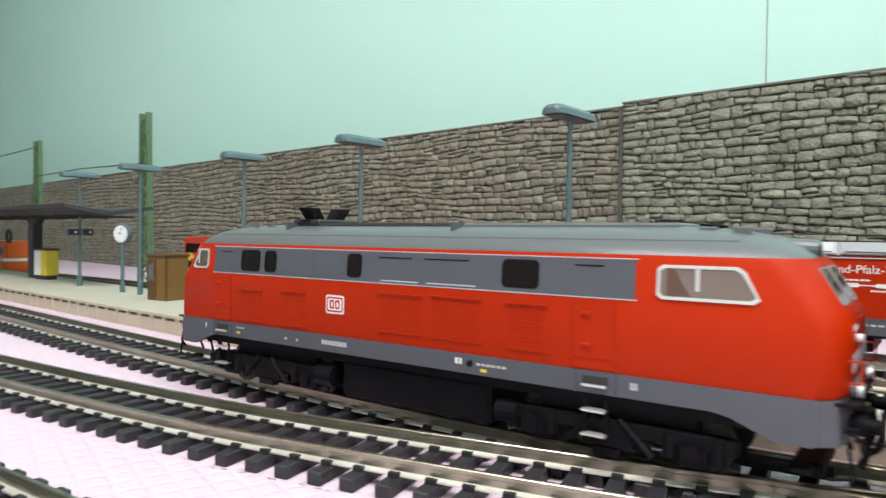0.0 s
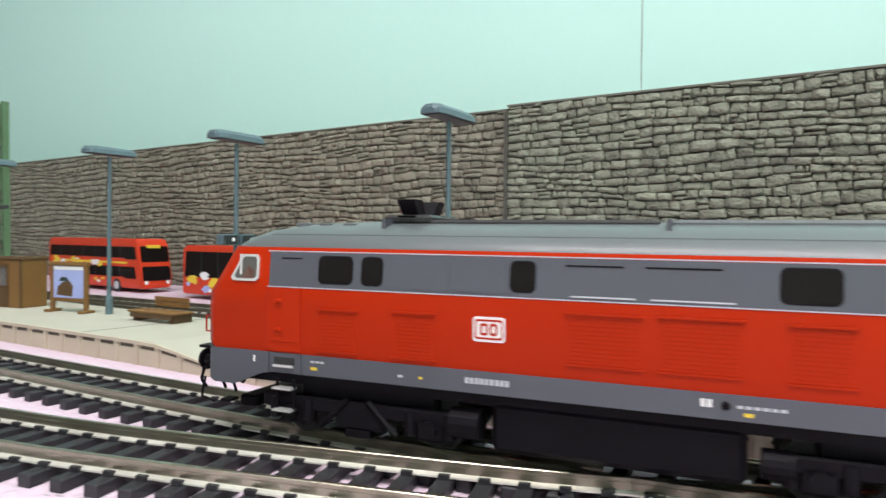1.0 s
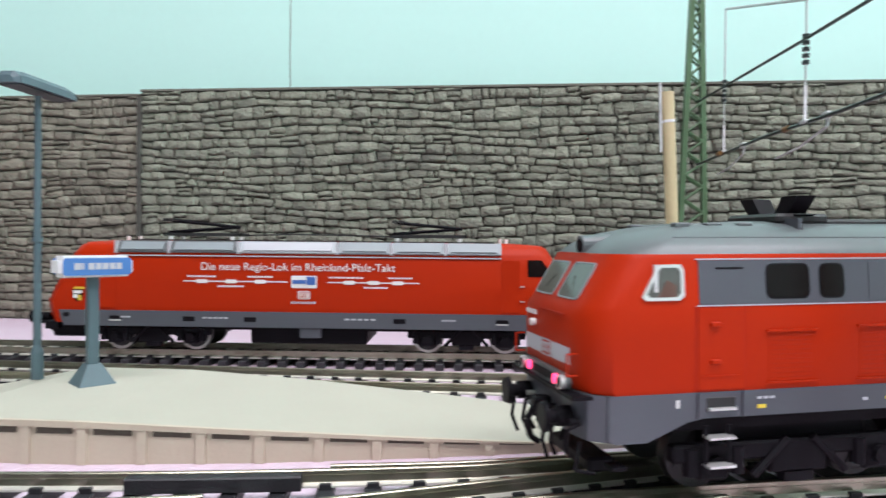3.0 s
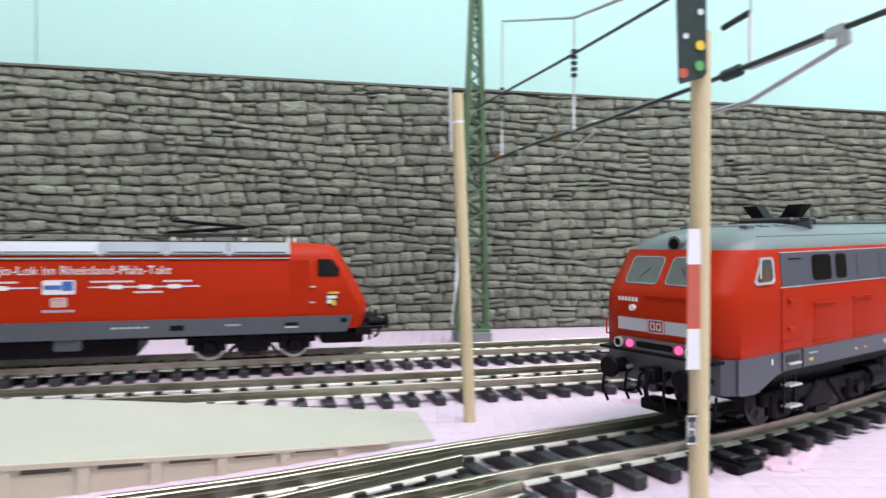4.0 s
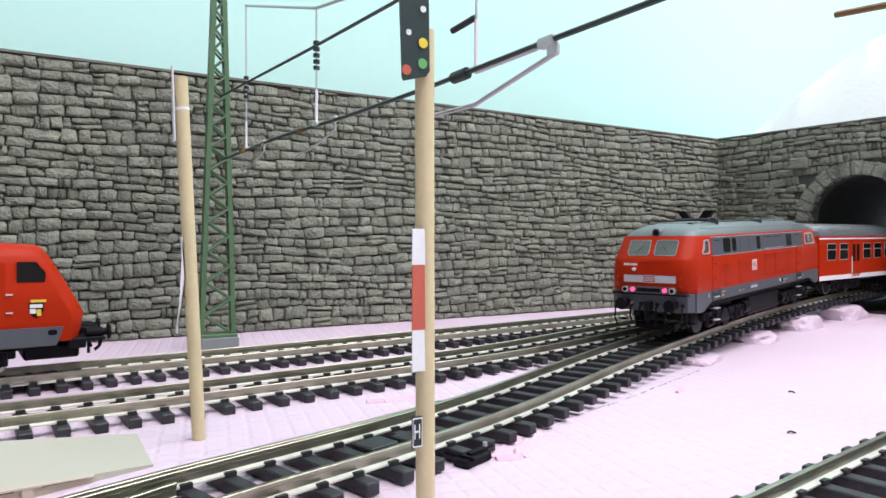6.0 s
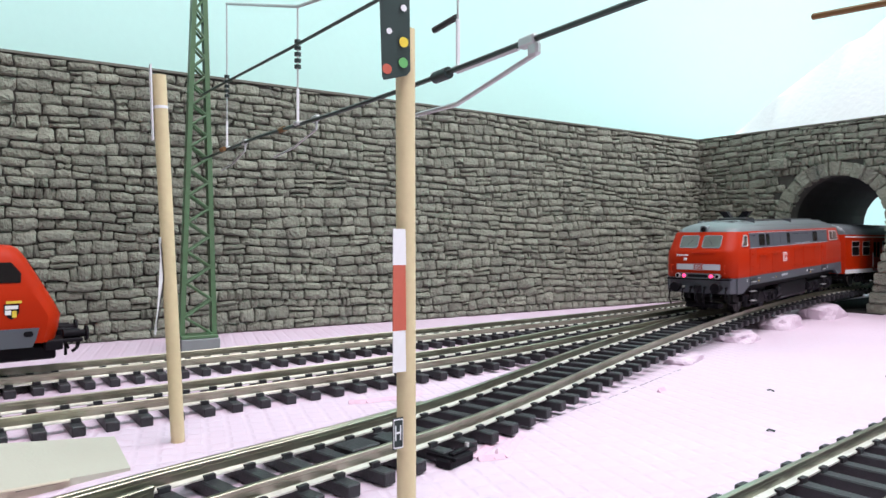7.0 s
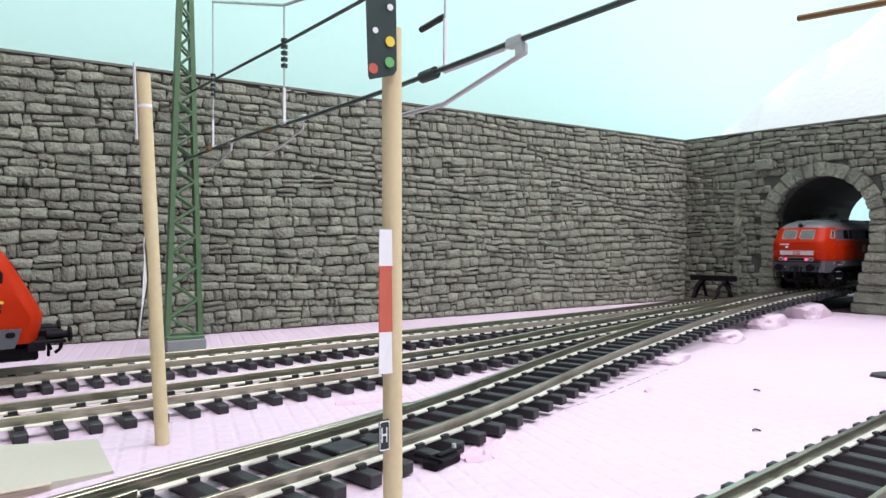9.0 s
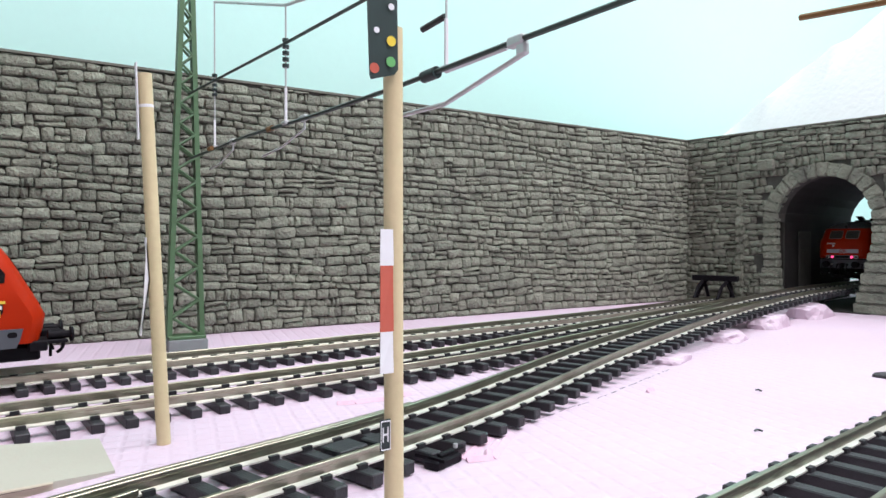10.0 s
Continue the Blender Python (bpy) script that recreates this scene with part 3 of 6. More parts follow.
def bogie(x, spread, r, parent, w=1.42, mat=M_BLACK):
    b = new("bogie")
    b.parent = parent
    b.matrix_basis = place(x, 0, 0)
    for s in (-1, 1):
        bm = bmesh.new()
        y0, y1 = sorted((s * (w - 0.12), s * (w + 0.10)))
        box(bm, -spread - 0.75, spread + 0.75, y0, y1, 0.62, 0.92, bevel=0.04)
        box(bm, -0.55, 0.55, y0, y1, 0.36, 0.70, bevel=0.04)
        for a in (-spread, spread):
            box(bm, a - 0.30, a + 0.30, y0, y1 + (0.06 if s > 0 else 0), 0.30, 0.80, bevel=0.06)
            for k in (-0.42, 0.42):
                cyl(bm, (a + k, s * (w + 0.06), 0.42), (a + k, s * (w + 0.06), 0.86), 0.13, n=8)
            cyl(bm, (a, s * (w + 0.05), 0.56), (a, s * (w + 0.2), 0.56), 0.17, n=10)
        box(bm, -0.28, 0.28, y0, y1, 0.2, 0.36)
        cyl(bm, (-spread * 0.55, s * (w + 0.1), 0.35), (-spread * 0.15, s * (w + 0.1), 0.95), 0.07, n=6)
        cyl(bm, (spread * 0.55, s * (w + 0.1), 0.35), (spread * 0.15, s * (w + 0.1), 0.95), 0.07, n=6)
        part("side_frame", bm, mat, b, "black bogie side frame with springs")
    part("bolster", boxes((-spread, spread, -1.2, 1.2, 0.75, 1.15), bevel=0.05), mat, b)
    return b


def buffer_gear(x, sign, parent, z=1.22):
    for s in (-1, 1):
        bm = bmesh.new()
        cyl(bm, (x - sign * 0.72, s * 1.0, z), (x - sign * 0.25, s * 1.0, z), 0.17, n=14)
        cyl(bm, (x - sign * 0.3, s * 1.0, z), (x - sign * 0.06, s * 1.0, z), 0.12, n=12)
        cyl(bm, (x - sign * 0.08, s * 1.0, z), (x, s * 1.0, z), 0.26, 0.23, n=18)
        part("buffer", bm, M_BLACK, parent, "round black buffer", smooth=True)
        bm = bmesh.new()
        arc = [(x - sign * (0.72 - 0.1 * k + 0.012 * k * k), s * (0.52 + 0.02 * k), z - 0.1 - 0.17 * k + 0.018 * k * k) for k in range(6)]
        tube(bm, arc, 0.045)
        part("brake_hose", bm, M_BLACK, parent, "hanging black brake hose")
    bm = bmesh.new()
    box(bm, *sorted((x - sign * 0.8, x - sign * 0.2)), -0.14, 0.14, z - 0.25, z + 0.1, bevel=0.04)
    tube(bm, [(x - sign * 0.25, 0, z - 0.05), (x - sign * 0.1, 0, z - 0.3), (x - sign * 0.16, 0, z - 0.6), (x - sign * 0.32, 0, z - 0.72)], 0.06)
    part("coupling", bm, M_BLACK, parent, "black screw coupling")


def logo_box(x, z, w, h, y, parent, side=-1):
    """White rounded panel with a red border and two plain red blocks."""
    g = part("emblem", side_plate(rounded(x - w / 2, x + w / 2, z - h / 2, z + h / 2, 0.06), y, 0.012, side), M_WHITE, parent, "white emblem panel with red blocks")
    o, i = rounded(x - w * 0.44, x + w * 0.44, z - h * 0.4, z + h * 0.4, 0.05), rounded(x - w * 0.39, x + w * 0.39, z - h * 0.32, z + h * 0.32, 0.04)
    yy = side * (y + 0.012)
    part("emblem_border", frame_of(bmesh.new(), [(a, yy, b) for a, b in o], [(a, yy, b) for a, b in i], (0, side * 0.006, 0)), M_RED, g)
    for k in (-1, 1):
        c = x + k * w * 0.15
        o, i = rounded(c - w * 0.12, c + w * 0.12, z - h * 0.24, z + h * 0.24, 0.04), rounded(c - w * 0.06, c + w * 0.06, z - h * 0.14, z + h * 0.14, 0.02)
        part("emblem_block", frame_of(bmesh.new(), [(a, yy, b) for a, b in o], [(a, yy, b) for a, b in i], (0, side * 0.006, 0)), M_RED, g)


def bars(x0, x1, z, h, y, parent, mat, side=-1, n=6, gap=0.3):
    """Small print as plain bars."""
    bm = bmesh.new()
    w = (x1 - x0) / n
    for k in range(n):
        plate(bm, [(x0 + k * w, side * y, z - h / 2), (x0 + (k + 1 - gap) * w, side * y, z - h / 2), (x0 + (k + 1 - gap) * w, side * y, z + h / 2), (x0 + k * w, side * y, z + h / 2)], (0, side * 0.008, 0))
    return part("small_print", bm, mat, parent)


def build_diesel():
    loco = thing("diesel_locomotive", pose(0, 0, 0), "traffic red diesel locomotive with slate grey window band and roof", "locomotive")
    N = 8.88
    shell = [(1.69, N - 0.05, 1.74, 0.42), (1.78, N, 1.76, 0.42), (2.55, N + 0.02, 1.76, 0.45), (2.92, N, 1.76, 0.5), (3.07, N - 0.1, 1.75, 0.55), (3.82, N - 0.56, 1.69, 0.62), (3.90, N - 0.6, 1.66, 0.65)]
    body = part("body", body_shell(shell), M_RED, loco, "traffic red painted body", smooth=True)
    roof = [(3.90, N - 0.56, 1.64, 0.65), (4.0, N - 0.62, 1.6, 0.65), (4.18, N - 0.86, 1.46, 0.65), (4.34, N - 1.28, 1.24, 0.65), (4.45, N - 1.85, 0.98, 0.6), (4.52, N - 2.6, 0.7, 0.5), (4.56, N - 3.5, 0.4, 0.4)]
    top = part("roof", body_shell(roof), M_ROOF, loco, "grey rounded roof", smooth=True)
    y = 1.762
    x = lambda u: u - 9.42
    for s in (-1, 1):
        # slate window band, leaning in with the side
        def lean(z):
            return 1.752 - (z - 3.07) * 0.08
        o = [(x(2.45), 3.09), (x(14.95), 3.09), (x(14.95), 3.80), (x(2.45), 3.80)]
        bm = plate(bmesh.new(), [(a, s * (lean(b) - 0.002), b) for a, b in o], (0, s * 0.014, 0))
        band = part("window_band", bm, M_GREY_PAINT, loco, "slate grey band with rounded dark windows")
        bm = bmesh.new()
        for z0, z1 in ((3.065, 3.085), (3.81, 3.83)):
            box(bm, x(2.4), x(15.0), *sorted((s * (lean(z0) - 0.01), s * (lean(z0) + 0.012))), z0, z1)
        part("band_edge", bm, M_LIGHTGREY, loco)

        def on_band(a, b, z0, z1, r, mat, name, out=0.006, lift=0.012):
            bm = plate(bmesh.new(), [(p, s * (lean(q) + lift), q) for p, q in rounded(a, b, z0, z1, r)], (0, s * out, 0))
            return part(name, bm, mat, band)

        for a, b in ((3.68, 4.45), (4.68, 5.12), (7.76, 8.2), (12.15, 12.97)):
            rim = on_band(x(a) - 0.025, x(b) + 0.025, 3.165, 3.745, 0.12, M_BLACK, "window_seal")
            on_band(x(a), x(b), 3.19, 3.72, 0.11, M_DARKWIN, "window_pane", 0.004, 0.02)
        for a, b in ((5.62, 6.55), (6.72, 7.66)):
            on_band(x(a), x(b), 3.14, 3.76, 0.03, M_GREY_PAINT, "band_panel", 0.01)
        for a, b in ((8.75, 9.75), (10.1, 11.3), (13.75, 14.35), (2.75, 3.25)):
            on_band(x(a), x(b), 3.66, 3.69, 0.01, M_BLACK, "air_slot", 0.008)
            if a > 8 and a < 13:
                on_band(x(a) + 0.1, x(b) + 0.2, 3.13, 3.155, 0.01, M_LIGHTGREY, "band_ledge", 0.015)
        # cab side windows with bright frames
        for pts in (((2.12, 3.74), (2.18, 3.66), (2.18, 3.24), (2.1, 3.17), (1.52, 3.17), (1.45, 3.23), (1.7, 3.67), (1.78, 3.74)), ((16.96, 3.13), (17.06, 3.2), (16.82, 3.66), (16.7, 3.74), (15.45, 3.74), (15.35, 3.67), (15.35, 3.2), (15.43, 3.13))):
            cx, cz = sum(p[0] for p in pts) / 8, sum(p[1] for p in pts) / 8
            inner = [(cx + (a - cx) * (0.93 if cx > 10 else 0.8), cz + (b - cz) * 0.82) for a, b in pts]
            w = part("cab_window", plate(bmesh.new(), [(x(a), s * (lean(b) + 0.0), b) for a, b in inner], (0, s * 0.012, 0)), M_BLIND if cx > 10 else M_GLASS, loco, "glazed cab side window in a bright frame")
            part("window_frame", frame_of(bmesh.new(), [(x(a), s * (lean(b) + 0.0), b) for a, b in pts], [(x(a), s * (lean(b) + 0.0), b) for a, b in inner], (0, s * 0.03, 0)), M_CHROME, w)
            part("cab_seat", plate(bmesh.new(), [(x(a), s * (lean(b) + 0.013), b) for a, b in (((15.52, 3.2), (15.95, 3.2), (15.8, 3.4), (15.66, 3.66), (15.52, 3.7)) if cx > 10 else ((1.72, 3.22), (2.05, 3.22), (2.05, 3.4), (1.9, 3.5)))], (0, s * 0.003, 0)), M_BROWN_CAB, w, "brown seat behind the glass")
            for bar in ((1.7,) if cx < 10 else (16.05,)):
                part("window_post", boxes((x(bar) - 0.03, x(bar) + 0.03, *sorted((s * 1.70, s * (lean(3.4) + 0.02))), 3.17, 3.74)), M_CHROME, w)
        # doors, grilles
        for a, b in ((2.4, 3.26), (13.72, 14.6)):
            door = part("door", side_plate(rounded(x(a) + 0.02, x(b) - 0.02, 1.74, 3.05, 0.03), y - 0.004, 0.02, s), M_RED, loco, "red cab side door")
            for u in (a, b):
                part("door_groove", boxes((x(u) - 0.035, x(u) + 0.01, *sorted((s * (y - 0.02), s * (y + 0.004))), 1.72, 3.06)), M_RED_SHADED, door)
            for z in (2.18, 2.78):
                part("hinge", boxes((x(a) + 0.22, x(a) + 0.4, *sorted((s * y, s * (y + 0.07))), z - 0.04, z + 0.04), bevel=0.015), M_RED, door)
            part("door_step_line", boxes((x(a) + 0.08, x(b) - 0.1, *sorted((s * y, s * (y + 0.03))), 1.93, 1.96)), M_RED, door)
        for a, b, z0, z1 in ((3.7, 4.55, 1.83, 2.62), (5.42, 6.25, 1.83, 2.66), (8.8, 10.05, 1.98, 2.82), (10.35, 11.6, 1.98, 2.84), (12.3, 13.15, 1.96, 2.82)):
            bm = bmesh.new()
            plate(bm, [(p, s * (y - 0.004), q) for p, q in rounded(x(a), x(b), z0, z1, 0.03)], (0, s * 0.008, 0))
            g = part("grille", bm, M_RED, loco, "louvred grille in the body side")
            bm = bmesh.new()
            z = z0 + 0.05
            while z < z1 - 0.04:
                bm2 = [(x(a) + 0.04, s * (y + 0.003), z), (x(b) - 0.04, s * (y + 0.003), z), (x(b) - 0.04, s * (y + 0.011), z + 0.012), (x(a) + 0.04, s * (y + 0.011), z + 0.012)]
                plate(bm, bm2, (0, 0, 0.03))
                z += 0.075
            part("louvres", bm, M_RED, g)
            bm = boxes((x(a) - 0.05, x(b) + 0.06, *sorted((s * y, s * (y + 0.045))), z1 + 0.01, z1 + 0.05), (x(a) - 0.05, x(b) + 0.06, *sorted((s * y, s * (y + 0.03))), z0 - 0.045, z0 - 0.015))
            part("grille_lip", bm, M_RED, g)
        logo_box(x(7.36), 2.47, 0.62, 0.46, y, loco, s)
        # skirt
        o = [(x(0.9), 1.69), (x(17.95), 1.69), (x(17.95), 1.0), (x(17.85), 0.93), (x(17.3), 0.93), (x(16.6), 1.22), (x(16.3), 1.27), (x(2.55), 1.27), (x(2.25), 1.22), (x(1.55), 0.93), (x(1.0), 0.93), (x(0.9), 1.0)]
        skirt = part("skirt", plate(bmesh.new(), [(a, s * 1.62, b) for a, b in o], (0, s * 0.13, 0)), M_GREY_PAINT, loco, "slate grey lower skirt")
        ys = 1.752
        bars(x(6.9), x(7.78), 1.5, 0.11, ys, skirt, M_LIGHTGREY, s, 9, 0.3)
        bars(x(3.5), x(3.85), 1.56, 0.04, ys, skirt, M_LIGHTGREY, s, 3)
        bars(x(3.5), x(3.72), 1.42, 0.06, ys, skirt, M_YELLOW, s, 1)
        bars(x(5.5), x(5.65), 1.45, 0.05, ys, skirt, M_LIGHTGREY, s, 1)
        bars(x(5.95), x(6.05), 1.45, 0.05, ys, skirt, M_YELLOW, s, 1)
        bars(x(11.0), x(11.2), 1.52, 0.13, ys, skirt, M_WHITE, s, 2)
        bars(x(11.55), x(12.3), 1.5, 0.05, ys, skirt, M_LIGHTGREY, s, 6)
        bars(x(11.65), x(11.85), 1.38, 0.06, ys, skirt, M_YELLOW, s, 1)
        bars(x(2.05), x(2.1), 1.52, 0.13, ys, skirt, M_WHITE, s, 1, 0)
        bars(x(14.9), x(15.05), 1.5, 0.13, ys, skirt, M_LIGHTGREY, s, 2)
        part("filler_cap", rod(((x(11.38), s * 1.74, 1.5), (x(11.38), s * 1.79, 1.5), 0.07)), M_BLACK, skirt)
        for a in (2.48, 13.85):
            bm = boxes((x(a) + 0.1, x(a) + 0.62, *sorted((s * 1.74, s * 1.762)), 1.38, 1.6), bevel=0.01)
            f = part("foothold", bm, M_STEEL, skirt, "foothold recess with a bright step")
            part("foothold_panel", boxes((x(a) - 0.06, x(a) - 0.02, *sorted((s * 1.74, s * 1.79)), 1.27, 1.68), (x(a) + 0.74, x(a) + 0.78, *sorted((s * 1.74, s * 1.79)), 1.27, 1.68)), M_GREY_PAINT, skirt)
            part("step_edge", boxes((x(a) + 0.12, x(a) + 0.6, *sorted((s * 1.75, s * 1.83)), 1.40, 1.44)), M_CHROME, f)
            ladder = bmesh.new()
            for q in (0.14, 0.56):
                box(ladder, x(a) + q - 0.03, x(a) + q + 0.03, *sorted((s * 1.66, s * 1.7)), 0.5, 1.28)
            lad = part("ladder", ladder, M_BLACK, loco, "black entry ladder with bright treads")
            part("tread", boxes((x(a) + 0.12, x(a) + 0.58, *sorted((s * 1.62, s * 1.84)), 1.08, 1.12), (x(a) + 0.12, x(a) + 0.58, *sorted((s * 1.62, s * 1.84)), 0.62, 0.66)), M_CHROME, lad)
    # ends
    for e in (-1, 1):
        slope = lambda z: e * (N - 0.1 - (z - 3.07) * 0.613)
        for s in (-1, 1):
            o = rounded(0.1, 1.02, 3.13, 3.74, 0.1)
            i = rounded(0.122, 0.998, 3.152, 3.718, 0.09)
            w = part("windscreen", plate(bmesh.new(), [(slope(b) - e * 0.004, s * a, b) for a, b in i], (e * 0.012, 0, 0.006)), M_GLASS, loco, "glazed windscreen in a thin rim")
            part("windscreen_rim", frame_of(bmesh.new(), [(slope(b) - e * 0.004, s * a, b) for a, b in o], [(slope(b) - e * 0.004, s * a, b) for a, b in i], (e * 0.02, 0, 0.01)), M_MIDPANEL, w)
            bm = bmesh.new()
            cyl(bm, (slope(3.2) + e * 0.03, s * 0.75, 3.14), (slope(3.55) + e * 0.04, s * 0.42, 3.5), 0.015, n=5)
            part("wiper", bm, M_BLACK, w)
            xf = e * (N + 0.015)
            part("front_stripe", plate(bmesh.new(), [(xf, s * a, b) for a, b in ((0.24, 2.08), (1.08, 2.08), (1.08, 2.36), (0.24, 2.36))], (e * 0.012, 0, 0)), M_LIGHTGREY, loco, "pale front stripe")
        front = part("emblem", plate(bmesh.new(), [(xf, a, b) for a, b in rounded(-0.22, 0.22, 2.07, 2.37, 0.04)], (e * 0.012, 0, 0)), M_RED, loco, "red emblem field with a pale border")
        xo = xf + e * 0.0125
        part("emblem_border", frame_of(bmesh.new(), [(xo, a, b) for a, b in rounded(-0.22, 0.22, 2.07, 2.37, 0.04)], [(xo, a, b) for a, b in rounded(-0.195, 0.195, 2.095, 2.345, 0.03)], (e * 0.006, 0, 0)), M_LIGHTGREY, front)
        for c in (-0.085, 0.085):
            part("emblem_block", frame_of(bmesh.new(), [(xo, a, b) for a, b in rounded(c - 0.07, c + 0.07, 2.13, 2.31, 0.03)], [(xo, a, b) for a, b in rounded(c - 0.035, c + 0.035, 2.17, 2.27, 0.02)], (e * 0.006, 0, 0)), M_LIGHTGREY, front)
        lamp_bar = part("lamp_bar", plate(bmesh.new(), [(xf - e * 0.02, a, b) for a, b in rounded(-1.12, 1.12, 1.66, 1.92, 0.12)], (e * 0.09, 0, 0)), M_ROOF, loco, "grey lamp bar across the front")
        part("lamp_grille", plate(bmesh.new(), [(xf + e * 0.07, a, b) for a, b in rounded(-0.5, 0.5, 1.72, 1.86, 0.06)], (e * 0.012, 0, 0)), M_BLACK, lamp_bar)
        for s in (-1, 1):
            part("headlight", rod(((xf + e * 0.05, s * 0.98, 1.79), (xf + e * 0.15, s * 0.98, 1.79), 0.12), n=16), M_CHROME, lamp_bar, "round headlight in a bright ring")
            part("headlight_lens", rod(((xf + e * 0.14, s * 0.98, 1.79), (xf + e * 0.155, s * 0.98, 1.79), 0.085), n=16), M_BLACK, lamp_bar)
            part("tail_light", rod(((xf + e * 0.05, s * 0.67, 1.79), (xf + e * 0.12, s * 0.67, 1.79), 0.085), n=14), M_TAIL if e < 0 else M_CHROME, lamp_bar, "small red tail light")
        bm = bmesh.new()
        cyl(bm, (e * (N - 1.5), 0, 4.16), (e * (N - 0.62), 0, 4.12), 0.18, n=16)
        hood = part("lamp_hood", bm, M_ROOF, top, "round roof headlight hood")
        part("roof_lamp_lens", rod(((e * (N - 0.63), 0, 4.12), (e * (N - 0.6), 0, 4.12), 0.12), n=16), M_BLACK, hood, "dark roof lamp lens in a pale ring")
        part("horn_knob", rod(((xf, -0.62 * e, 2.6), (xf + e * 0.1, -0.62 * e, 2.6), 0.07), n=10), M_WHITE, loco)
        bars_z = boxes((*sorted((xf - e * 0.02, xf + e * 0.012)), *sorted((-0.3 * e, 0.85 * e)), 2.86, 2.9))
        part("front_rail", bars_z, M_RED_SHADED, loco)
        bm = bmesh.new()
        for k in range(6):
            a = e * (-1.08 + k * 0.1)
            plate(bm, [(xf, a, 2.74), (xf, a + e * 0.07, 2.74), (xf, a + e * 0.07, 2.83), (xf, a, 2.83)], (e * 0.008, 0, 0))
        part("small_print", bm, M_WHITE, loco)
        part("buffer_beam", plate(bmesh.new(), [(e * (N - 0.45), -1.75, 0.95), (e * (N - 0.12), -1.5, 0.95), (e * (N - 0.02), -1.1, 0.95), (e * (N - 0.02), 1.1, 0.95), (e * (N - 0.12), 1.5, 0.95), (e * (N - 0.45), 1.75, 0.95)], (0, 0, 0.735)), M_GREY_PAINT, loco, "slate grey buffer beam")
        bm = boxes((*sorted((e * (N - 0.2), e * (N + 0.16))), -1.55, 1.55, 1.60, 1.66))
        part("front_step", bm, M_BLACK, loco)
        buffer_gear(e * 9.36, e, loco, 1.24)
        for k, yy in enumerate((-1.38, -0.72, -0.34, 0.34, 0.72, 1.38)):
            drop = 0.45 + 0.16 * (k % 3)
            hose = tube(bmesh.new(), [(e * (N - 0.05), yy, 1.2), (e * (N + 0.16), yy, 1.12), (e * (N + 0.22), yy * 1.02, 1.12 - drop * 0.6), (e * (N + 0.12), yy * 0.97, 1.12 - drop)], 0.035)
            part("air_hose", hose, M_BLACK, loco, "hanging black air hose")
            part("hose_cock", rod(((e * (N - 0.02), yy, 1.24), (e * (N + 0.14), yy, 1.24), 0.05), n=8), M_SILVER_TAP if k in (1, 4) else M_BLACK, loco)
        part("shunter_grip", tube(bmesh.new(), [(e * (N + 0.02), -1.5, 0.95), (e * (N + 0.1), -1.52, 0.5), (e * (N - 0.25), -1.5, 0.42)], 0.03), M_BLACK, loco)
        part("snow_plough", boxes((*sorted((e * (N - 0.9), e * (N - 0.4))), -0.85, 0.85, 0.34, 0.6), bevel=0.05), M_BLACK, loco)
        for s in (-1, 1):
            part("grab_rail", tube(bmesh.new(), [(e * (N - 0.02), s * 1.3, 1.95), (e * (N + 0.16), s * 1.32, 1.95), (e * (N + 0.16), s * 1.32, 2.3), (e * (N - 0.02), s * 1.3, 2.3)], 0.02), M_RED, loco)
            part("corner_step", boxes((*sorted((e * (N - 0.75), e * (N - 0.5))), *sorted((s * 1.3, s * 1.6)), 0.46, 0.52)), M_BLACK, loco)
    # roof fittings
    for e, x0, x1 in ((1, -4.6, 0.8), (1, 1.0, 6.0)):
        part("roof_hatch", boxes((x0, x1, -0.72, 0.72, 4.44, 4.6), bevel=0.05), M_STEEL if x0 < 0 else M_ROOF, top, "raised roof hatch with a walkway")
        part("roof_seam", boxes((x0 - 0.05, x0 + 0.03, -1.1, 1.1, 4.3, 4.60)), M_GREY_PAINT, top)
    for x0 in (-6.9, -6.3, -5.7, 6.4, 7.0):
        part("lifting_eye", boxes((x0, x0 + 0.3, -0.9, -0.7, 4.36, 4.52), (x0, x0 + 0.3, 0.7, 0.9, 4.36, 4.52), bevel=0.02), M_ROOF, top)
    part("roof_rib", boxes((-7.2, 7.2, -1.36, -1.30, 4.22, 4.27), (-7.2, 7.2, 1.30, 1.36, 4.22, 4.27)), M_ROOF, top)
    part("roof_plate", boxes((-6.7, -5.3, -0.72, 0.72, 4.40, 4.51), bevel=0.03), M_ROOF, top)
    for s in (-1, 1):
        bm = bmesh.new()
        for a, b, z0, z1 in ((-0.2, 0.2, 4.6, 4.68), (-0.2, 0.2, 4.68, 5.02)):
            c, d = 0.95, 1.0
            lo = [(-4.25 + a * c, s * 0.18, z0), (-4.25 + b * c, s * 0.18, z0), (-4.25 + b * c, s * 0.55, z0), (-4.25 + a * c, s * 0.55, z0)]
            hi = [(-4.25 + a, s * 0.42, z1), (-4.25 + b, s * 0.42, z1), (-4.25 + b, s * 0.82, z1), (-4.25 + a, s * 0.82, z1)]
            v = [bm.verts.new(p) for p in lo + hi]
            for k in range(4):
                bm.faces.new((v[k], v[(k + 1) % 4], v[4 + (k + 1) % 4], v[4 + k]))
            bm.faces.new(v[:4])
            bm.faces.new(v[4:])
        part("exhaust_funnel", bm, M_BLACK, top, "black splayed exhaust funnel")
    part("funnel_base", boxes((-4.8, -3.7, -0.75, 0.75, 4.5, 4.70), bevel=0.06), M_STEEL, top)
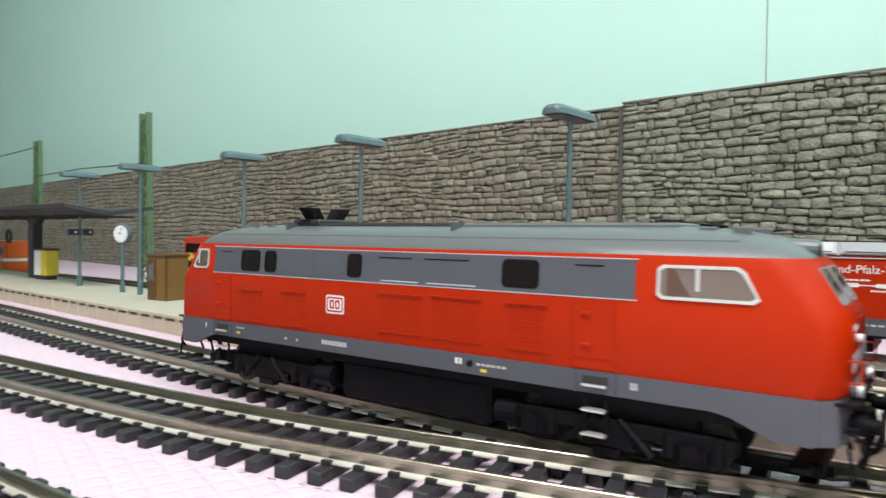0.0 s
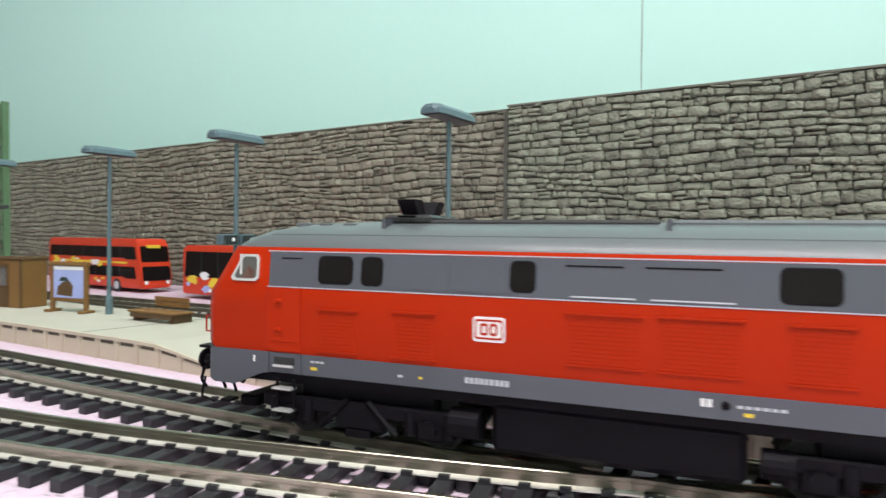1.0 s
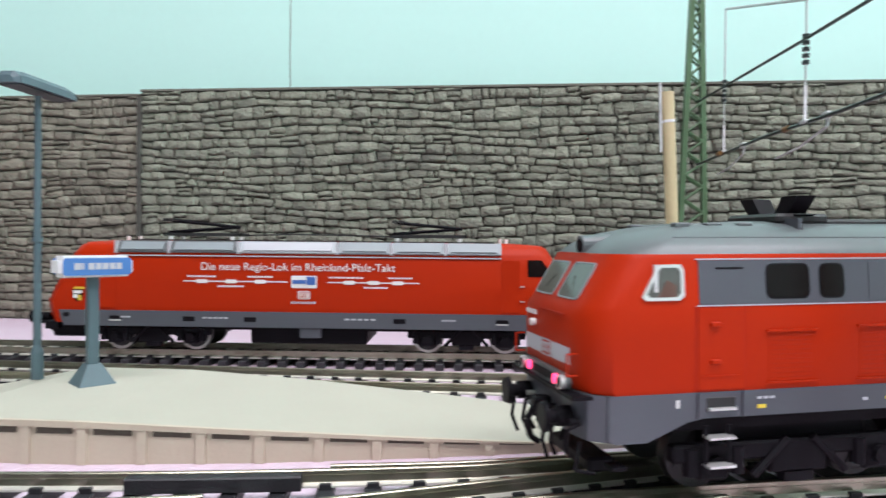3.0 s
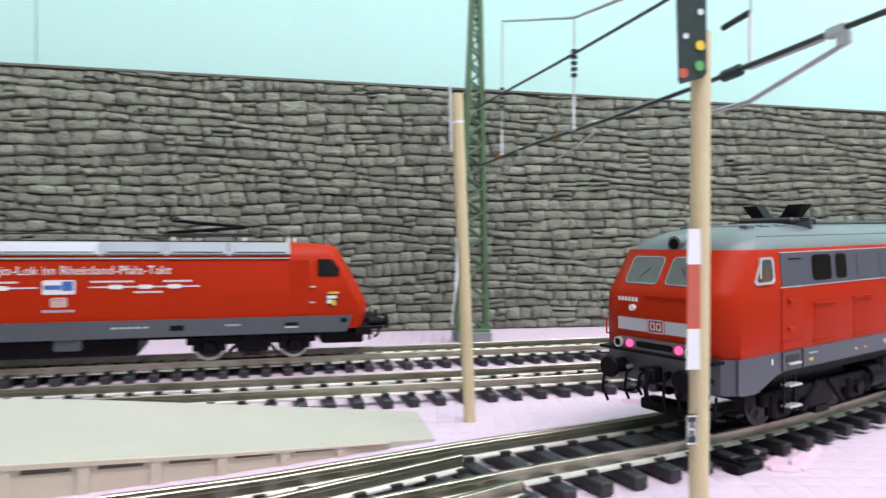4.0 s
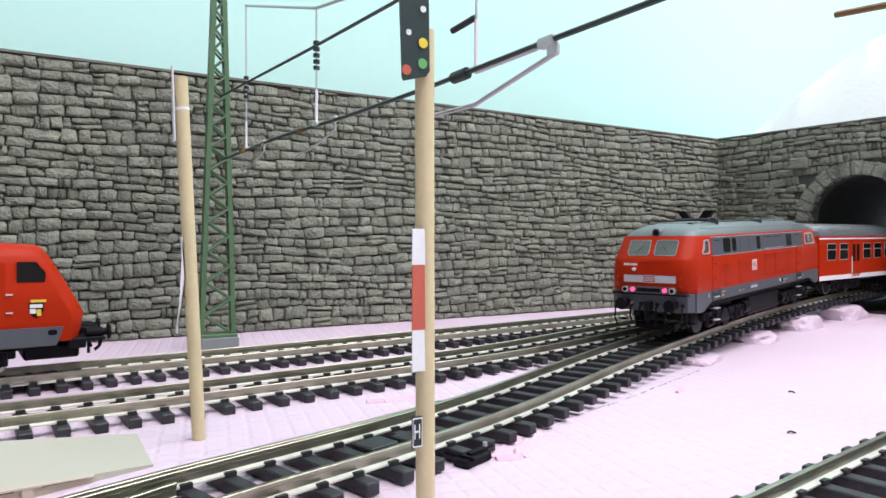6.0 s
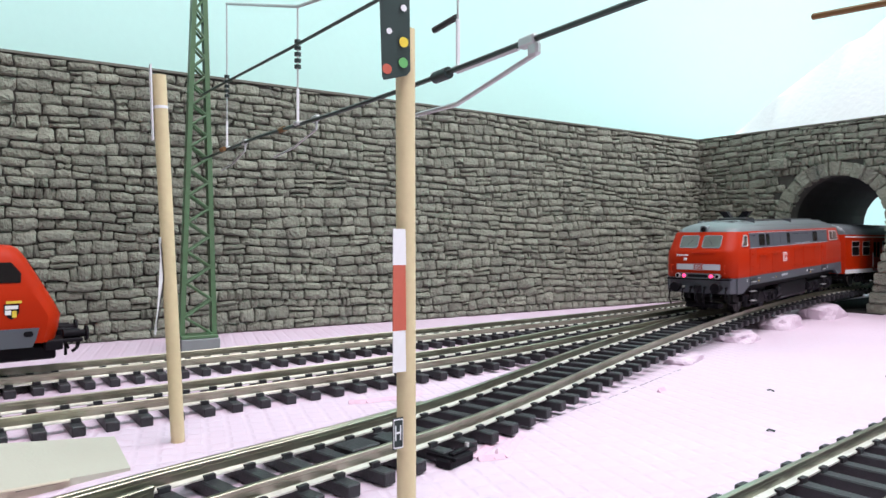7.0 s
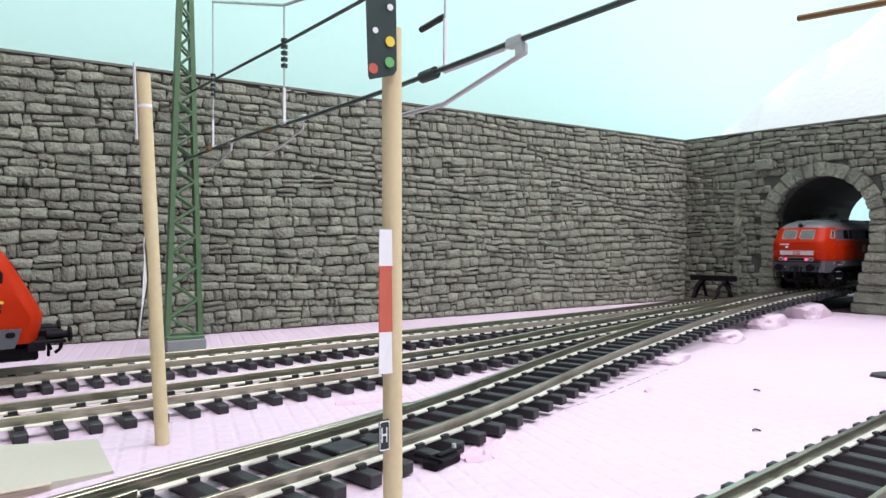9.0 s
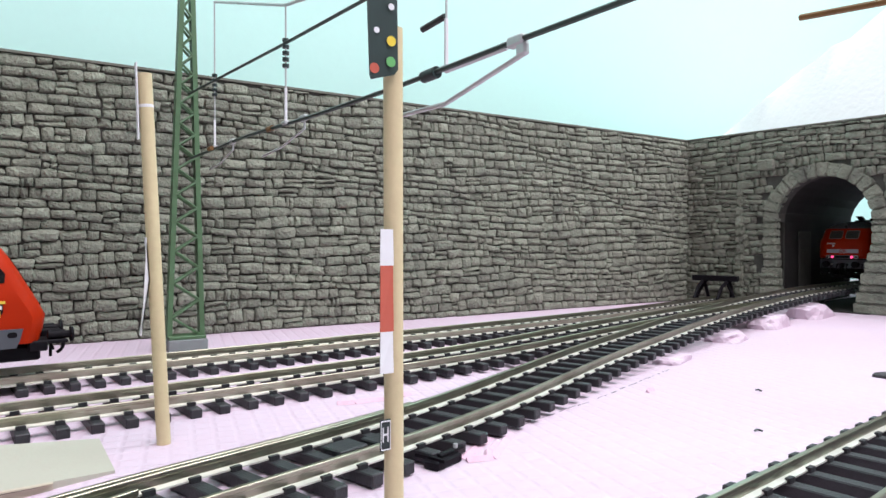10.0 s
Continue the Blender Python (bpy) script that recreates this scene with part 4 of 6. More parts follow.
    # underframe
    part("fuel_tank", boxes((-2.1, 2.3, -1.5, 1.5, 0.28, 1.25), bevel=0.12), M_BLACK, loco, "black fuel tank between the bogies")
    part("underframe", boxes((-8.2, 8.2, -1.45, 1.45, 1.0, 1.68)), M_BLACK, loco)
    part("air_tank", rod(((-2.9, -1.4, 0.75), (-2.3, -1.4, 0.75), 0.3), n=14), M_BLACK, loco)
    part("air_tank", rod(((2.5, -1.4, 0.7), (3.0, -1.4, 0.7), 0.25), n=14), M_BLACK, loco)
    wheels = []
    for bx in (-4.94, 4.94):
        bogie(bx, 1.6, 0.57, loco)
        for a in (-1.6, 1.6):
            wheels.append((wheelset("wheelset", bx + a, 0.57, loco, rim=M_STEEL), bx + a, 0.57))
    # the body rides a little above its bogies
    for ob in loco.children:
        if ob.name.split(".")[0] not in ("bogie", "wheelset", "fuel_tank", "air_tank", "ladder", "snow_plough"):
            ob.location.z += (0.06 if ob is top else 0.15) * CM
    return loco, wheels


LOCO, LOCO_WHEELS = build_diesel()


def build_coach():
    coach = thing("passenger_coach", pose(0, 0, 0), "red regional passenger coach with white sill and grey roof", "railway coach")
    N = 13.28
    part("body", body_shell([(0.95, N, 1.62, 0.1), (1.2, N, 1.66, 0.1), (3.55, N, 1.64, 0.12)], 0.8), M_RED, coach, "red coach body")
    part("roof", body_shell([(3.55, N, 1.64, 0.12), (3.75, N, 1.58, 0.12), (4.05, N - 0.02, 1.3, 0.12), (4.25, N - 0.05, 0.85, 0.12), (4.32, N - 0.1, 0.3, 0.12)], 0.8), M_ROOF, coach, "grey curved coach roof", smooth=True)
    for s in (-1, 1):
        part("sill_stripe", boxes((-N + 0.05, N - 0.05, *sorted((s * 1.655, s * 1.675)), 0.95, 1.22)), M_WHITE, coach, "white sill stripe")
        part("eaves_stripe", boxes((-N + 0.05, N - 0.05, *sorted((s * 1.635, s * 1.66)), 3.36, 3.44)), M_WHITE, coach, "white eaves stripe")
        for k in range(14):
            cx = -11.6 + 1.72 * k + (0.5 if k > 6 else 0)
            if k in (2, 11):
                door = part("door", side_plate(rounded(cx - 0.62, cx + 0.62, 1.05, 3.3, 0.06), 1.655, 0.02, s), M_RED, coach, "red folding coach door")
                for q in (-0.3, 0.3):
                    part("door_pane", side_plate(rounded(cx + q - 0.2, cx + q + 0.2, 2.0, 3.05, 0.08), 1.675, 0.012, s), M_DARKWIN, door)
                part("handrail", rod(((cx - 0.7, s * 1.72, 1.3), (cx - 0.7, s * 1.72, 2.3), 0.03), n=6), M_WHITE, door)
                continue
            w = part("window", side_plate(rounded(cx - 0.6, cx + 0.6, 2.12, 3.12, 0.1), 1.652, 0.012, s), M_CHROME, coach, "dark coach window in a bright rim")
            part("pane", side_plate(rounded(cx - 0.55, cx + 0.55, 2.16, 2.72, 0.08), 1.664, 0.008, s), M_DARKWIN, w)
            part("vent_pane", side_plate(rounded(cx - 0.55, cx + 0.55, 2.77, 3.08, 0.06), 1.664, 0.008, s), M_DARKWIN, w)
    for e in (-1, 1):
        part("gangway", boxes((*sorted((e * N, e * (N + 0.14))), -0.62, 0.62, 1.1, 3.4), bevel=0.1), M_BLACK, coach, "black rubber gangway")
        for s in (-1, 1):
            part("end_lamp", rod(((e * N, s * 1.2, 1.6), (e * (N + 0.06), s * 1.2, 1.6), 0.12)), M_TAIL if e < 0 else M_WHITE, coach, "small red end lamp")
        buffer_gear(e * 13.45, e, coach, 1.22)
    part("underframe", boxes((-12.6, 12.6, -1.35, 1.35, 0.75, 0.98), (-3.6, -0.6, -1.3, 1.3, 0.3, 0.8), (1.0, 3.4, -1.3, 1.3, 0.35, 0.8), bevel=0.03), M_BLACK, coach, "black underframe with equipment boxes")
    wheels = []
    for bx in (-9.2, 9.2):
        bogie(bx, 1.42, 0.54, coach)
        for a in (-1.42, 1.42):
            wheels.append((wheelset("wheelset", bx + a, 0.54, coach), bx + a, 0.54))
    return coach, wheels


COACH, COACH_WHEELS = build_coach()


def lettering(text, size, m, parent, mat, name="lettering"):
    cu = bpy.data.curves.new(name, "FONT")
    cu.body, cu.size, cu.extrude, cu.align_x, cu.align_y = text, size * CM, 0.00004, "LEFT", "CENTER"
    tmp = new("lettering_outline", cu)
    bpy.context.view_layer.update()
    me = bpy.data.meshes.new_from_object(tmp.evaluated_get(bpy.context.evaluated_depsgraph_get()))
    bpy.data.objects.remove(tmp)
    me.materials.clear()
    me.materials.append(mat)
    ob = new(name, me)
    ob.parent = parent
    ob.matrix_basis = m
    return ob


def build_electric():
    loco = thing("electric_locomotive", place(-6.45, 27.62, 0.58, 5.15), "red electric locomotive with white slogan, standing on the siding", "locomotive")
    N = 10.0
    lev = [(1.08, N - 0.16, 1.60, 0.4), (1.5, N - 0.06, 1.68, 0.4), (1.9, N, 1.70, 0.42), (2.3, N - 0.18, 1.70, 0.45), (2.75, N - 0.42, 1.70, 0.48), (3.3, N - 0.72, 1.68, 0.5), (3.72, N - 0.96, 1.63, 0.5), (3.98, N - 1.14, 1.5, 0.5), (4.1, N - 1.34, 1.34, 0.5), (4.17, N - 2.4, 1.1, 0.4)]
    part("body", body_shell(lev), M_RED, loco, "traffic red rounded body", smooth=True)
    part("roof_tray", boxes((-6.9, 6.9, -1.1, 1.1, 4.15, 4.22)), M_STEEL, loco, "dark equipment tray on the roof")
    y = 1.705
    for s in (-1, 1):
        o = [(-N + 0.85, 0.98), (N - 0.85, 0.98), (N - 0.75, 1.2), (N - 0.66, 1.56), (-N + 0.66, 1.56), (-N + 0.75, 1.2)]
        skirt = part("skirt", plate(bmesh.new(), [(a, s * 1.62, b) for a, b in o], (0, s * 0.10, 0)), M_GREY_PAINT, loco, "slate grey lower skirt")
        for e in (-1, 1):
            part("skirt_cap", plate(bmesh.new(), [(e * (N - 0.95) + aa, s * 1.72, bb) for aa, bb in rounded(-0.13, 0.13, 1.3, 1.47, 0.08)], (0, s * 0.01, 0)), M_BLACK, skirt)
            part("skirt_step", boxes((e * 7.2 - 0.22, e * 7.2 + 0.22, *sorted((s * 1.72, s * 1.75)), 1.17, 1.22)), M_CHROME, skirt)
        for a in (-7.42, -4.65, -2.35, 3.2, 6.98):
            part("skirt_recess", side_plate(rounded(a, a + 0.45, 1.18, 1.36, 0.03), 1.72, 0.006, s), M_BLACK, skirt)
        for a, b in ((-3.9, -2.9), (1.4, 2.6), (5.0, 5.5), (-7.0, -6.6)):
            bars(a, b, 1.32, 0.06, 1.722, skirt, M_LIGHTGREY, s, 5)
        # pale roof-side panels
        x0 = -7.2
        for k, wd in enumerate((2.0, 2.6, 3.7, 2.0, 2.0, 2.1)):
            o = [(x0 + 0.05, s * 1.655, 3.72), (x0 + wd - 0.05, s * 1.655, 3.72), (x0 + wd - 0.05, s * 1.42, 4.12), (x0 + 0.05, s * 1.42, 4.12)]
            panel = part("roof_panel", plate(bmesh.new(), o, (0, s * 0.06, 0.05)), M_ROOFPANEL if k == 2 else (M_ROOF if k < 2 else M_MIDPANEL), loco, "grey roof side panel")
            inset = [(x0 + 0.2, s * 1.65, 3.78), (x0 + wd - 0.2, s * 1.65, 3.78), (x0 + wd - 0.2, s * 1.49, 4.06), (x0 + 0.2, s * 1.49, 4.06)]
            part("panel_inset", plate(bmesh.new(), inset, (0, s * 0.085, 0.07)), M_LIGHTGREY if k == 2 else M_MIDPANEL, panel)
            part("panel_post", boxes((x0 - 0.06, x0 + 0.06, *sorted((s * 1.40, s * 1.68)), 3.7, 4.16)), M_LIGHTGREY, panel)
            x0 += wd
        part("roof_line", boxes((-7.15, 7.15, *sorted((s * 1.66, s * 1.70)), 3.60, 3.64)), M_LIGHTGREY, loco, "thin pale line under the roof")
        for e in (-1, 1):
            part("cab_window", side_plate([(e * u, v) for u, v in ((8.12, 2.96), (8.86, 2.96), (8.88, 3.24), (8.62, 3.58), (8.12, 3.58))], 1.675, 0.03, s), M_DARKWIN, loco, "dark slanted cab side window")
            door = part("door", side_plate(rounded(e * 7.5 - 0.32, e * 7.5 + 0.32, 1.65, 3.55, 0.05), y - 0.004, 0.014, s), M_RED, loco, "red cab door")
            for z in (2.05, 2.6):
                part("door_handle", boxes((e * 7.92 - 0.09, e * 7.92 + 0.09, *sorted((s * y, s * (y + 0.05))), z - 0.02, z + 0.02)), M_CHROME, door)
            cx = e * 8.62
            crest = part("crest", side_plate([(cx - 0.2, 2.32), (cx - 0.2, 2.08), (cx - 0.1, 1.92), (cx, 1.86), (cx + 0.1, 1.92), (cx + 0.2, 2.08), (cx + 0.2, 2.32)], y - 0.03, 0.04, s), M_BLACK, loco, "small coloured shield crest")
            part("crest_field", boxes((cx - 0.17, cx - 0.01, *sorted((s * y, s * (y + 0.018))), 2.0, 2.14)), M_WHITE, crest)
            part("crest_lion", boxes((cx + 0.01, cx + 0.13, *sorted((s * y, s * (y + 0.018))), 1.92, 2.12)), M_YELLOW, crest)
            part("crest_band", boxes((cx - 0.17, cx + 0.17, *sorted((s * y, s * (y + 0.018))), 2.17, 2.28)), M_WHITE, crest)
            part("crest_crown", boxes((cx - 0.14, cx + 0.26, *sorted((s * y, s * (y + 0.018))), 2.34, 2.42)), M_YELLOW, crest)
    # slogan and line diagram on the viewer's side
    lettering("Die neue Regio-Lok im Rheinland-Pfalz-Takt", 0.405, pose(-4.0 * CM, -1.712 * CM, 3.22 * CM, 90, 0, 0), loco, M_WHITE)
    bm = boxes((-4.65, -0.75, -1.718, -1.705, 2.66, 2.70), (0.75, 4.15, -1.718, -1.705, 2.66, 2.70))
    part("diagram_line", bm, M_WHITE, loco, "thin white route line")
    for cx in (-3.95, -2.85, -1.75, 1.55, 2.45, 3.35):
        bm = plate(bmesh.new(), [(a, -1.706, b) for a, b in rounded(cx - 0.22, cx + 0.22, 2.61, 2.75, 0.06)], (0, -0.02, 0))
        part("diagram_stop", bm, M_WHITE, loco)
    for cx, z, wd in ((-3.95, 2.86, 1.1), (-1.75, 2.86, 0.95), (-2.85, 2.5, 1.0), (1.45, 2.86, 1.3), (2.55, 2.5, 0.9), (3.45, 2.86, 0.9)):
        bars(cx - wd / 2, cx + wd / 2, z, 0.06, 1.706, loco, M_WHITE, -1, 8, 0.2)
    sign = part("route_badge", side_plate(rounded(-0.6, 0.35, 2.46, 2.92, 0.05), 1.704, 0.014, -1), M_WHITE, loco, "white badge with a blue field")
    part("badge_field", boxes((-0.03, 0.29, -1.73, -1.715, 2.58, 2.88), (-0.55, -0.05, -1.73, -1.715, 2.62, 2.76)), M_BLUE, sign)
    logo_box(-0.13, 2.2, 0.46, 0.3, 1.702, loco)
    bars(-0.6, 0.35, 1.92, 0.08, 1.704, loco, M_LIGHTGREY, -1, 8)
    for e in (-1, 1):
        xf = e * (N - 0.5)
        part("windscreen", plate(bmesh.new(), [(e * (N + 0.02 - (z - 1.9) * 0.545), yy, z) for yy, z in rounded(-1.0, 1.0, 2.85, 3.6, 0.15)], (e * 0.03, 0, 0.02)), M_DARKWIN, loco, "dark wide windscreen")
        part("buffer_beam", boxes((*sorted((e * (N - 0.5), e * (N + 0.02))), -1.5, 1.5, 0.8, 1.12), bevel=0.04), M_BLACK, loco)
        buffer_gear(e * 10.8, e, loco, 1.22)
        part("end_platform", boxes((*sorted((e * (N - 0.3), e * (N + 0.62))), -1.3, 1.3, 0.98, 1.1), bevel=0.03), M_BLACK, loco, "black end step plate")
        part("coupling_pin", rod(((e * (N + 0.3), 0, 0.4), (e * (N + 0.3), 0, 1.0), 0.05), n=8), M_BLACK, loco)
        part("plough", boxes((*sorted((e * (N - 1.7), e * (N - 0.15))), -1.25, 1.25, 0.5, 0.95), bevel=0.06), M_BLACK, loco)
        part("horn", rod(((e * 7.4, -0.3, 4.1), (e * 7.4, -0.3, 4.34), 0.07), ((e * 7.2, 0.3, 4.1), (e * 7.2, 0.3, 4.34), 0.07)), M_WHITE, loco)
        # folded pantograph
        px = e * 4.4
        pan = part("pantograph", tube(tube(bmesh.new(), [(px - 1.4, -0.35, 4.5), (px + 1.3, -0.12, 4.72), (px - 1.3, -0.3, 4.95)], 0.06), [(px - 1.4, 0.35, 4.5), (px + 1.3, 0.12, 4.72), (px - 1.3, 0.3, 4.95)], 0.06), M_BLACK, loco, "folded black pantograph")
        part("pantograph_base", boxes((px - 1.5, px + 1.5, -0.6, -0.5, 4.36, 4.48), (px - 1.5, px + 1.5, 0.5, 0.6, 4.36, 4.48), (px - 1.5, px - 1.4, -0.6, 0.6, 4.36, 4.48), (px + 1.4, px + 1.5, -0.6, 0.6, 4.36, 4.48)), M_STEEL, pan)
        part("contact_strip", boxes((px - 1.35, px - 1.22, -1.0, 1.0, 4.92, 5.02), (px - 1.1, px - 0.98, -1.0, 1.0, 4.92, 5.02)), M_STEEL, pan)
        for q in (-1.2, 1.2):
            part("insulator", rod(((px + q, -0.55, 4.2), (px + q, -0.55, 4.34), 0.09), ((px + q, 0.55, 4.2), (px + q, 0.55, 4.34), 0.09)), M_WHITE, pan)
    part("roof_cable", tube(bmesh.new(), [(-3, 0.2, 4.4), (-1, 0.25, 4.46), (1, 0.2, 4.44), (3, 0.2, 4.4)], 0.03), M_STEEL, loco)
    part("transformer", boxes((-2.2, 2.2, -1.4, 1.4, 0.35, 1.05), bevel=0.06), M_BLACK, loco, "black transformer box under the frame")
    part("underframe", boxes((-9.2, 9.2, -1.4, 1.4, 0.85, 1.5)), M_BLACK, loco)
    part("sand_bin", boxes((-0.3, 0.5, -1.66, -1.4, 0.6, 1.0), bevel=0.04), M_GREY_PAINT, loco)
    for bx in (-5.9, 5.9):
        bogie(bx, 1.45, 0.6, loco, 1.34)
        for a in (-1.45, 1.45):
            wheelset("wheelset", bx + a, 0.6, loco)
    return loco


build_electric()

# ---- platform and what stands on it ----
M_GREENGREY = material("blue_grey_lamp_paint", (0.085, 0.135, 0.155), 0.45, vary=0.12, scale=150)
M_SIGNBLUE = material("sign_blue", (0.07, 0.20, 0.50), 0.4, vary=0.05)
M_BROWN = material("brown_moulded_plastic", (0.19, 0.095, 0.025), 0.5, vary=0.12, scale=120, bump=0.15)
M_BROWN_DARK = material("dark_brown_plastic", (0.09, 0.045, 0.015), 0.5, vary=0.12)
M_CANOPY = material("dark_canopy", (0.035, 0.032, 0.036), 0.6, vary=0.2)
M_WOOD = material("pale_dowel_wood", (0.63, 0.525, 0.315), 0.55, vary=0.14, scale=60, fine=600, bump=0.25, dirt=(0.52, 0.38, 0.19), dirt_amount=0.3)
M_PAPER = material("white_paper", (0.78, 0.78, 0.80), 0.8, vary=0.04)
M_MASTGREEN = material("mast_green_paint", (0.085, 0.165, 0.08), 0.5, vary=0.15, scale=120)
M_CONCRETE = material("grey_concrete_plastic", (0.20, 0.22, 0.22), 0.7, vary=0.12)
M_WIRE = material("dark_wire", (0.05, 0.07, 0.065), 0.4, metal=0.5, vary=0.2)
M_SILVER = material("silver_fitting", (0.55, 0.55, 0.56), 0.35, metal=0.5, vary=0.1)
M_BOARD = material("signal_board_black", (0.02, 0.032, 0.032), 0.45, vary=0.1)
M_DOTRED = material("signal_red", (0.52, 0.105, 0.065), 0.5)
M_DOTYEL = material("signal_yellow", (0.78, 0.58, 0.05), 0.5)
M_DOTGRN = material("signal_green", (0.13, 0.42, 0.13), 0.5)
M_PINK = material("raw_pink_foam", (0.70, 0.47, 0.58), 0.85, vary=0.15, scale=150, bump=0.6, fine=500)
M_BUSRED = material("bus_red", (0.62, 0.045, 0.012), 0.35, vary=0.06, coat=0.2)
M_ORANGE = material("orange_paint", (0.75, 0.13, 0.02), 0.4, vary=0.06)

PROFILE = ((-100, 0.9), (-21.4, 0.9), (-20.2, 0.74), (-18.2, 0.42), (-16, 0.36), (-14, 0.38), (-12.6, 0.66), (-11.2, 0.95), (-8, 0.95), (-4, 0.72), (0, 0.42), (4.4, 0.06))
FRONT = ((-100, 10.6), (-60, 12.4), (-36, 13.5), (-24, 14.1), (-8, 14.9), (-4, 15.6), (0, 16.6), (4.4, 18.0))
BACK = ((-100, 18.4), (-25, 19.9), (-12, 20.5), (-5, 20.75), (4.4, 20.7))


def level(rows, x):
    return float(np.interp(x, *zip(*rows)))


def build_platform():
    plat = thing("station_platform", pose(0, 0, 0), "cream island platform with panelled sides and sloping end", "platform", kind="structure")
    xs = sorted({*[p[0] for p in PROFILE], *[p[0] for p in FRONT], *[p[0] for p in BACK], *np.arange(-98, 4.4, 2.0).tolist()})
    bm = bmesh.new()
    rows = []
    for x in xs:
        z, f, b = level(PROFILE, x), level(FRONT, x), level(BACK, x)
        rows.append([bm.verts.new(c) for c in ((x, f, 0), (x, f, z), (x, b, z), (x, b, 0))])
    for a, b in zip(rows, rows[1:]):
        for k in range(3):
            bm.faces.new((a[k], a[k + 1], b[k + 1], b[k]))
    bm.faces.new(rows[0])
    bm.faces.new(rows[-1][::-1])
    part("paving", bm, M_PLATFORM, plat, "cream paving, slightly grimy")
    part("paving_joint", boxes((-25.9, -25.84, 14.1, 19.9, 0.86, 0.906)), M_SLOT, plat)
    x = -98.0
    while x < 3.2:
        w = 1.22
        x1 = x + w
        za, zb = level(PROFILE, x), level(PROFILE, x1)
        fa, fb = level(FRONT, x), level(FRONT, x1)
        if -70 < x:
            def q(u, v, out):
                f, z = fa + (fb - fa) * u, za + (zb - za) * u
                return (x + w * u, f - out, v * z)
            pier = bmesh.new()
            plate(pier, [q(0.0, 0.01, 0.0), q(0.16, 0.01, 0.0), q(0.16, 1.0, 0.0), q(0.0, 1.0, 0.0)], (0, -0.09, 0))
            part("edge_pier", pier, M_EDGE, plat)
            lip = bmesh.new()
            plate(lip, [q(0, 0.86, 0.0), q(1, 0.86, 0.0), q(1, 1.004, 0.0), q(0, 1.004, 0.0)], (0, -0.11, 0))
            part("edge_lip", lip, M_EDGE, plat)
            panel = bmesh.new()
            plate(panel, [q(0.16, 0.0, 0.0), q(1.0, 0.0, 0.0), q(1.0, 0.88, 0.0), q(0.16, 0.88, 0.0)], (0, -0.03, 0))
            part("edge_panel", panel, M_EDGE, plat)
            # no opening is cut: a dark plate carries the slot's shade as colour
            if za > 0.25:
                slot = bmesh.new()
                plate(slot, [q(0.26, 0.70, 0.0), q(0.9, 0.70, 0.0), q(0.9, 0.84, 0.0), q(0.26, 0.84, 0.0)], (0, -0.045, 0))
                part("edge_slot_shade", slot, M_SLOT, plat)
        x = x1
    part("edge_far", boxes((-98, -70, 10.4, 10.6, 0, 0.5)), M_EDGE, plat)


build_platform()


def build_lamp(x, y, z0, turn=0, board=False, top=8.62):
    lamp = thing("platform_lamp", place(x, y, z0, turn), "blue-grey platform lamp with a long flat head", "lamp", group="platform lamps")
    h = top - z0
    bm = bmesh.new()
    cyl(bm, (0, 0, 0), (0, 0, 0.75), 0.17, n=12)
    cyl(bm, (0, 0, 0.75), (0, 0, 0.95), 0.17, 0.11, n=12)
    cyl(bm, (0, 0, 0.9), (0, 0, h - 0.1), 0.11, 0.085, n=12)
    cyl(bm, (0, 0, h * 0.48), (0, 0, h * 0.48 + 0.12), 0.14, n=12)
    part("pole", bm, M_GREENGREY, lamp, "slim blue-grey pole", smooth=True)
    bm = bmesh.new()
    rings = []
    for xx, s in ((-1.28, 0.55), (-1.2, 0.9), (-0.9, 1), (0.9, 1), (1.2, 0.9), (1.28, 0.55)):
        rings.append([bm.verts.new((xx, yy * s, h + zz * s)) for yy, zz in ((-0.42, 0.0), (-0.38, 0.2), (-0.2, 0.34), (0.2, 0.34), (0.38, 0.2), (0.42, 0.0))])
    for a, b in zip(rings, rings[1:]):
        for k in range(6):
            bm.faces.new((a[k], a[(k + 1) % 6], b[(k + 1) % 6], b[k]))
    bm.faces.new(rings[0])
    bm.faces.new(rings[-1][::-1])
    head = part("lamp_head", bm, M_GREENGREY, lamp, "long rounded lamp head")
    part("diffuser", boxes((-1.1, 1.1, -0.32, 0.32, h - 0.03, h + 0.01)), M_BOARD, head, "dark lamp underside")
    if board:
        for s in (-1, 1):
            b = part("indicator_box", boxes((s * 0.5 - 0.36, s * 0.5 + 0.36, -0.2, 0.2, 3.6, 4.05), bevel=0.05), M_GREENGREY, lamp, "boxy train indicator hung on the pole")
            part("indicator_face", plate(bmesh.new(), [(s * 0.5 + a, -0.305, c) for a, c in ((-0.33, 3.64), (0.33, 3.64), (0.33, 4.01), (-0.33, 4.01))], (0, 0.09, 0)), M_BOARD, b)
            part("indicator_dial", rod(((s * 0.5 + 0.1, -0.3, 3.83), (s * 0.5 + 0.1, -0.32, 3.83), 0.08), n=14), M_PAPER, b)
            part("bracket", rod(((s * 0.2, 0, 3.95), (0, 0, 3.95), 0.05), n=6), M_GREENGREY, b)
    return lamp


build_lamp(-11.8, 19.0, 0.88, 93, top=8.84)
build_lamp(-21.9, 18.3, 0.8, 93, True, 8.7)
build_lamp(-30.9, 18.0, 0.9, 93)
build_lamp(-41.6, 17.2, 0.9, 93)
build_lamp(-50.9, 16.9, 0.9, 93, True)


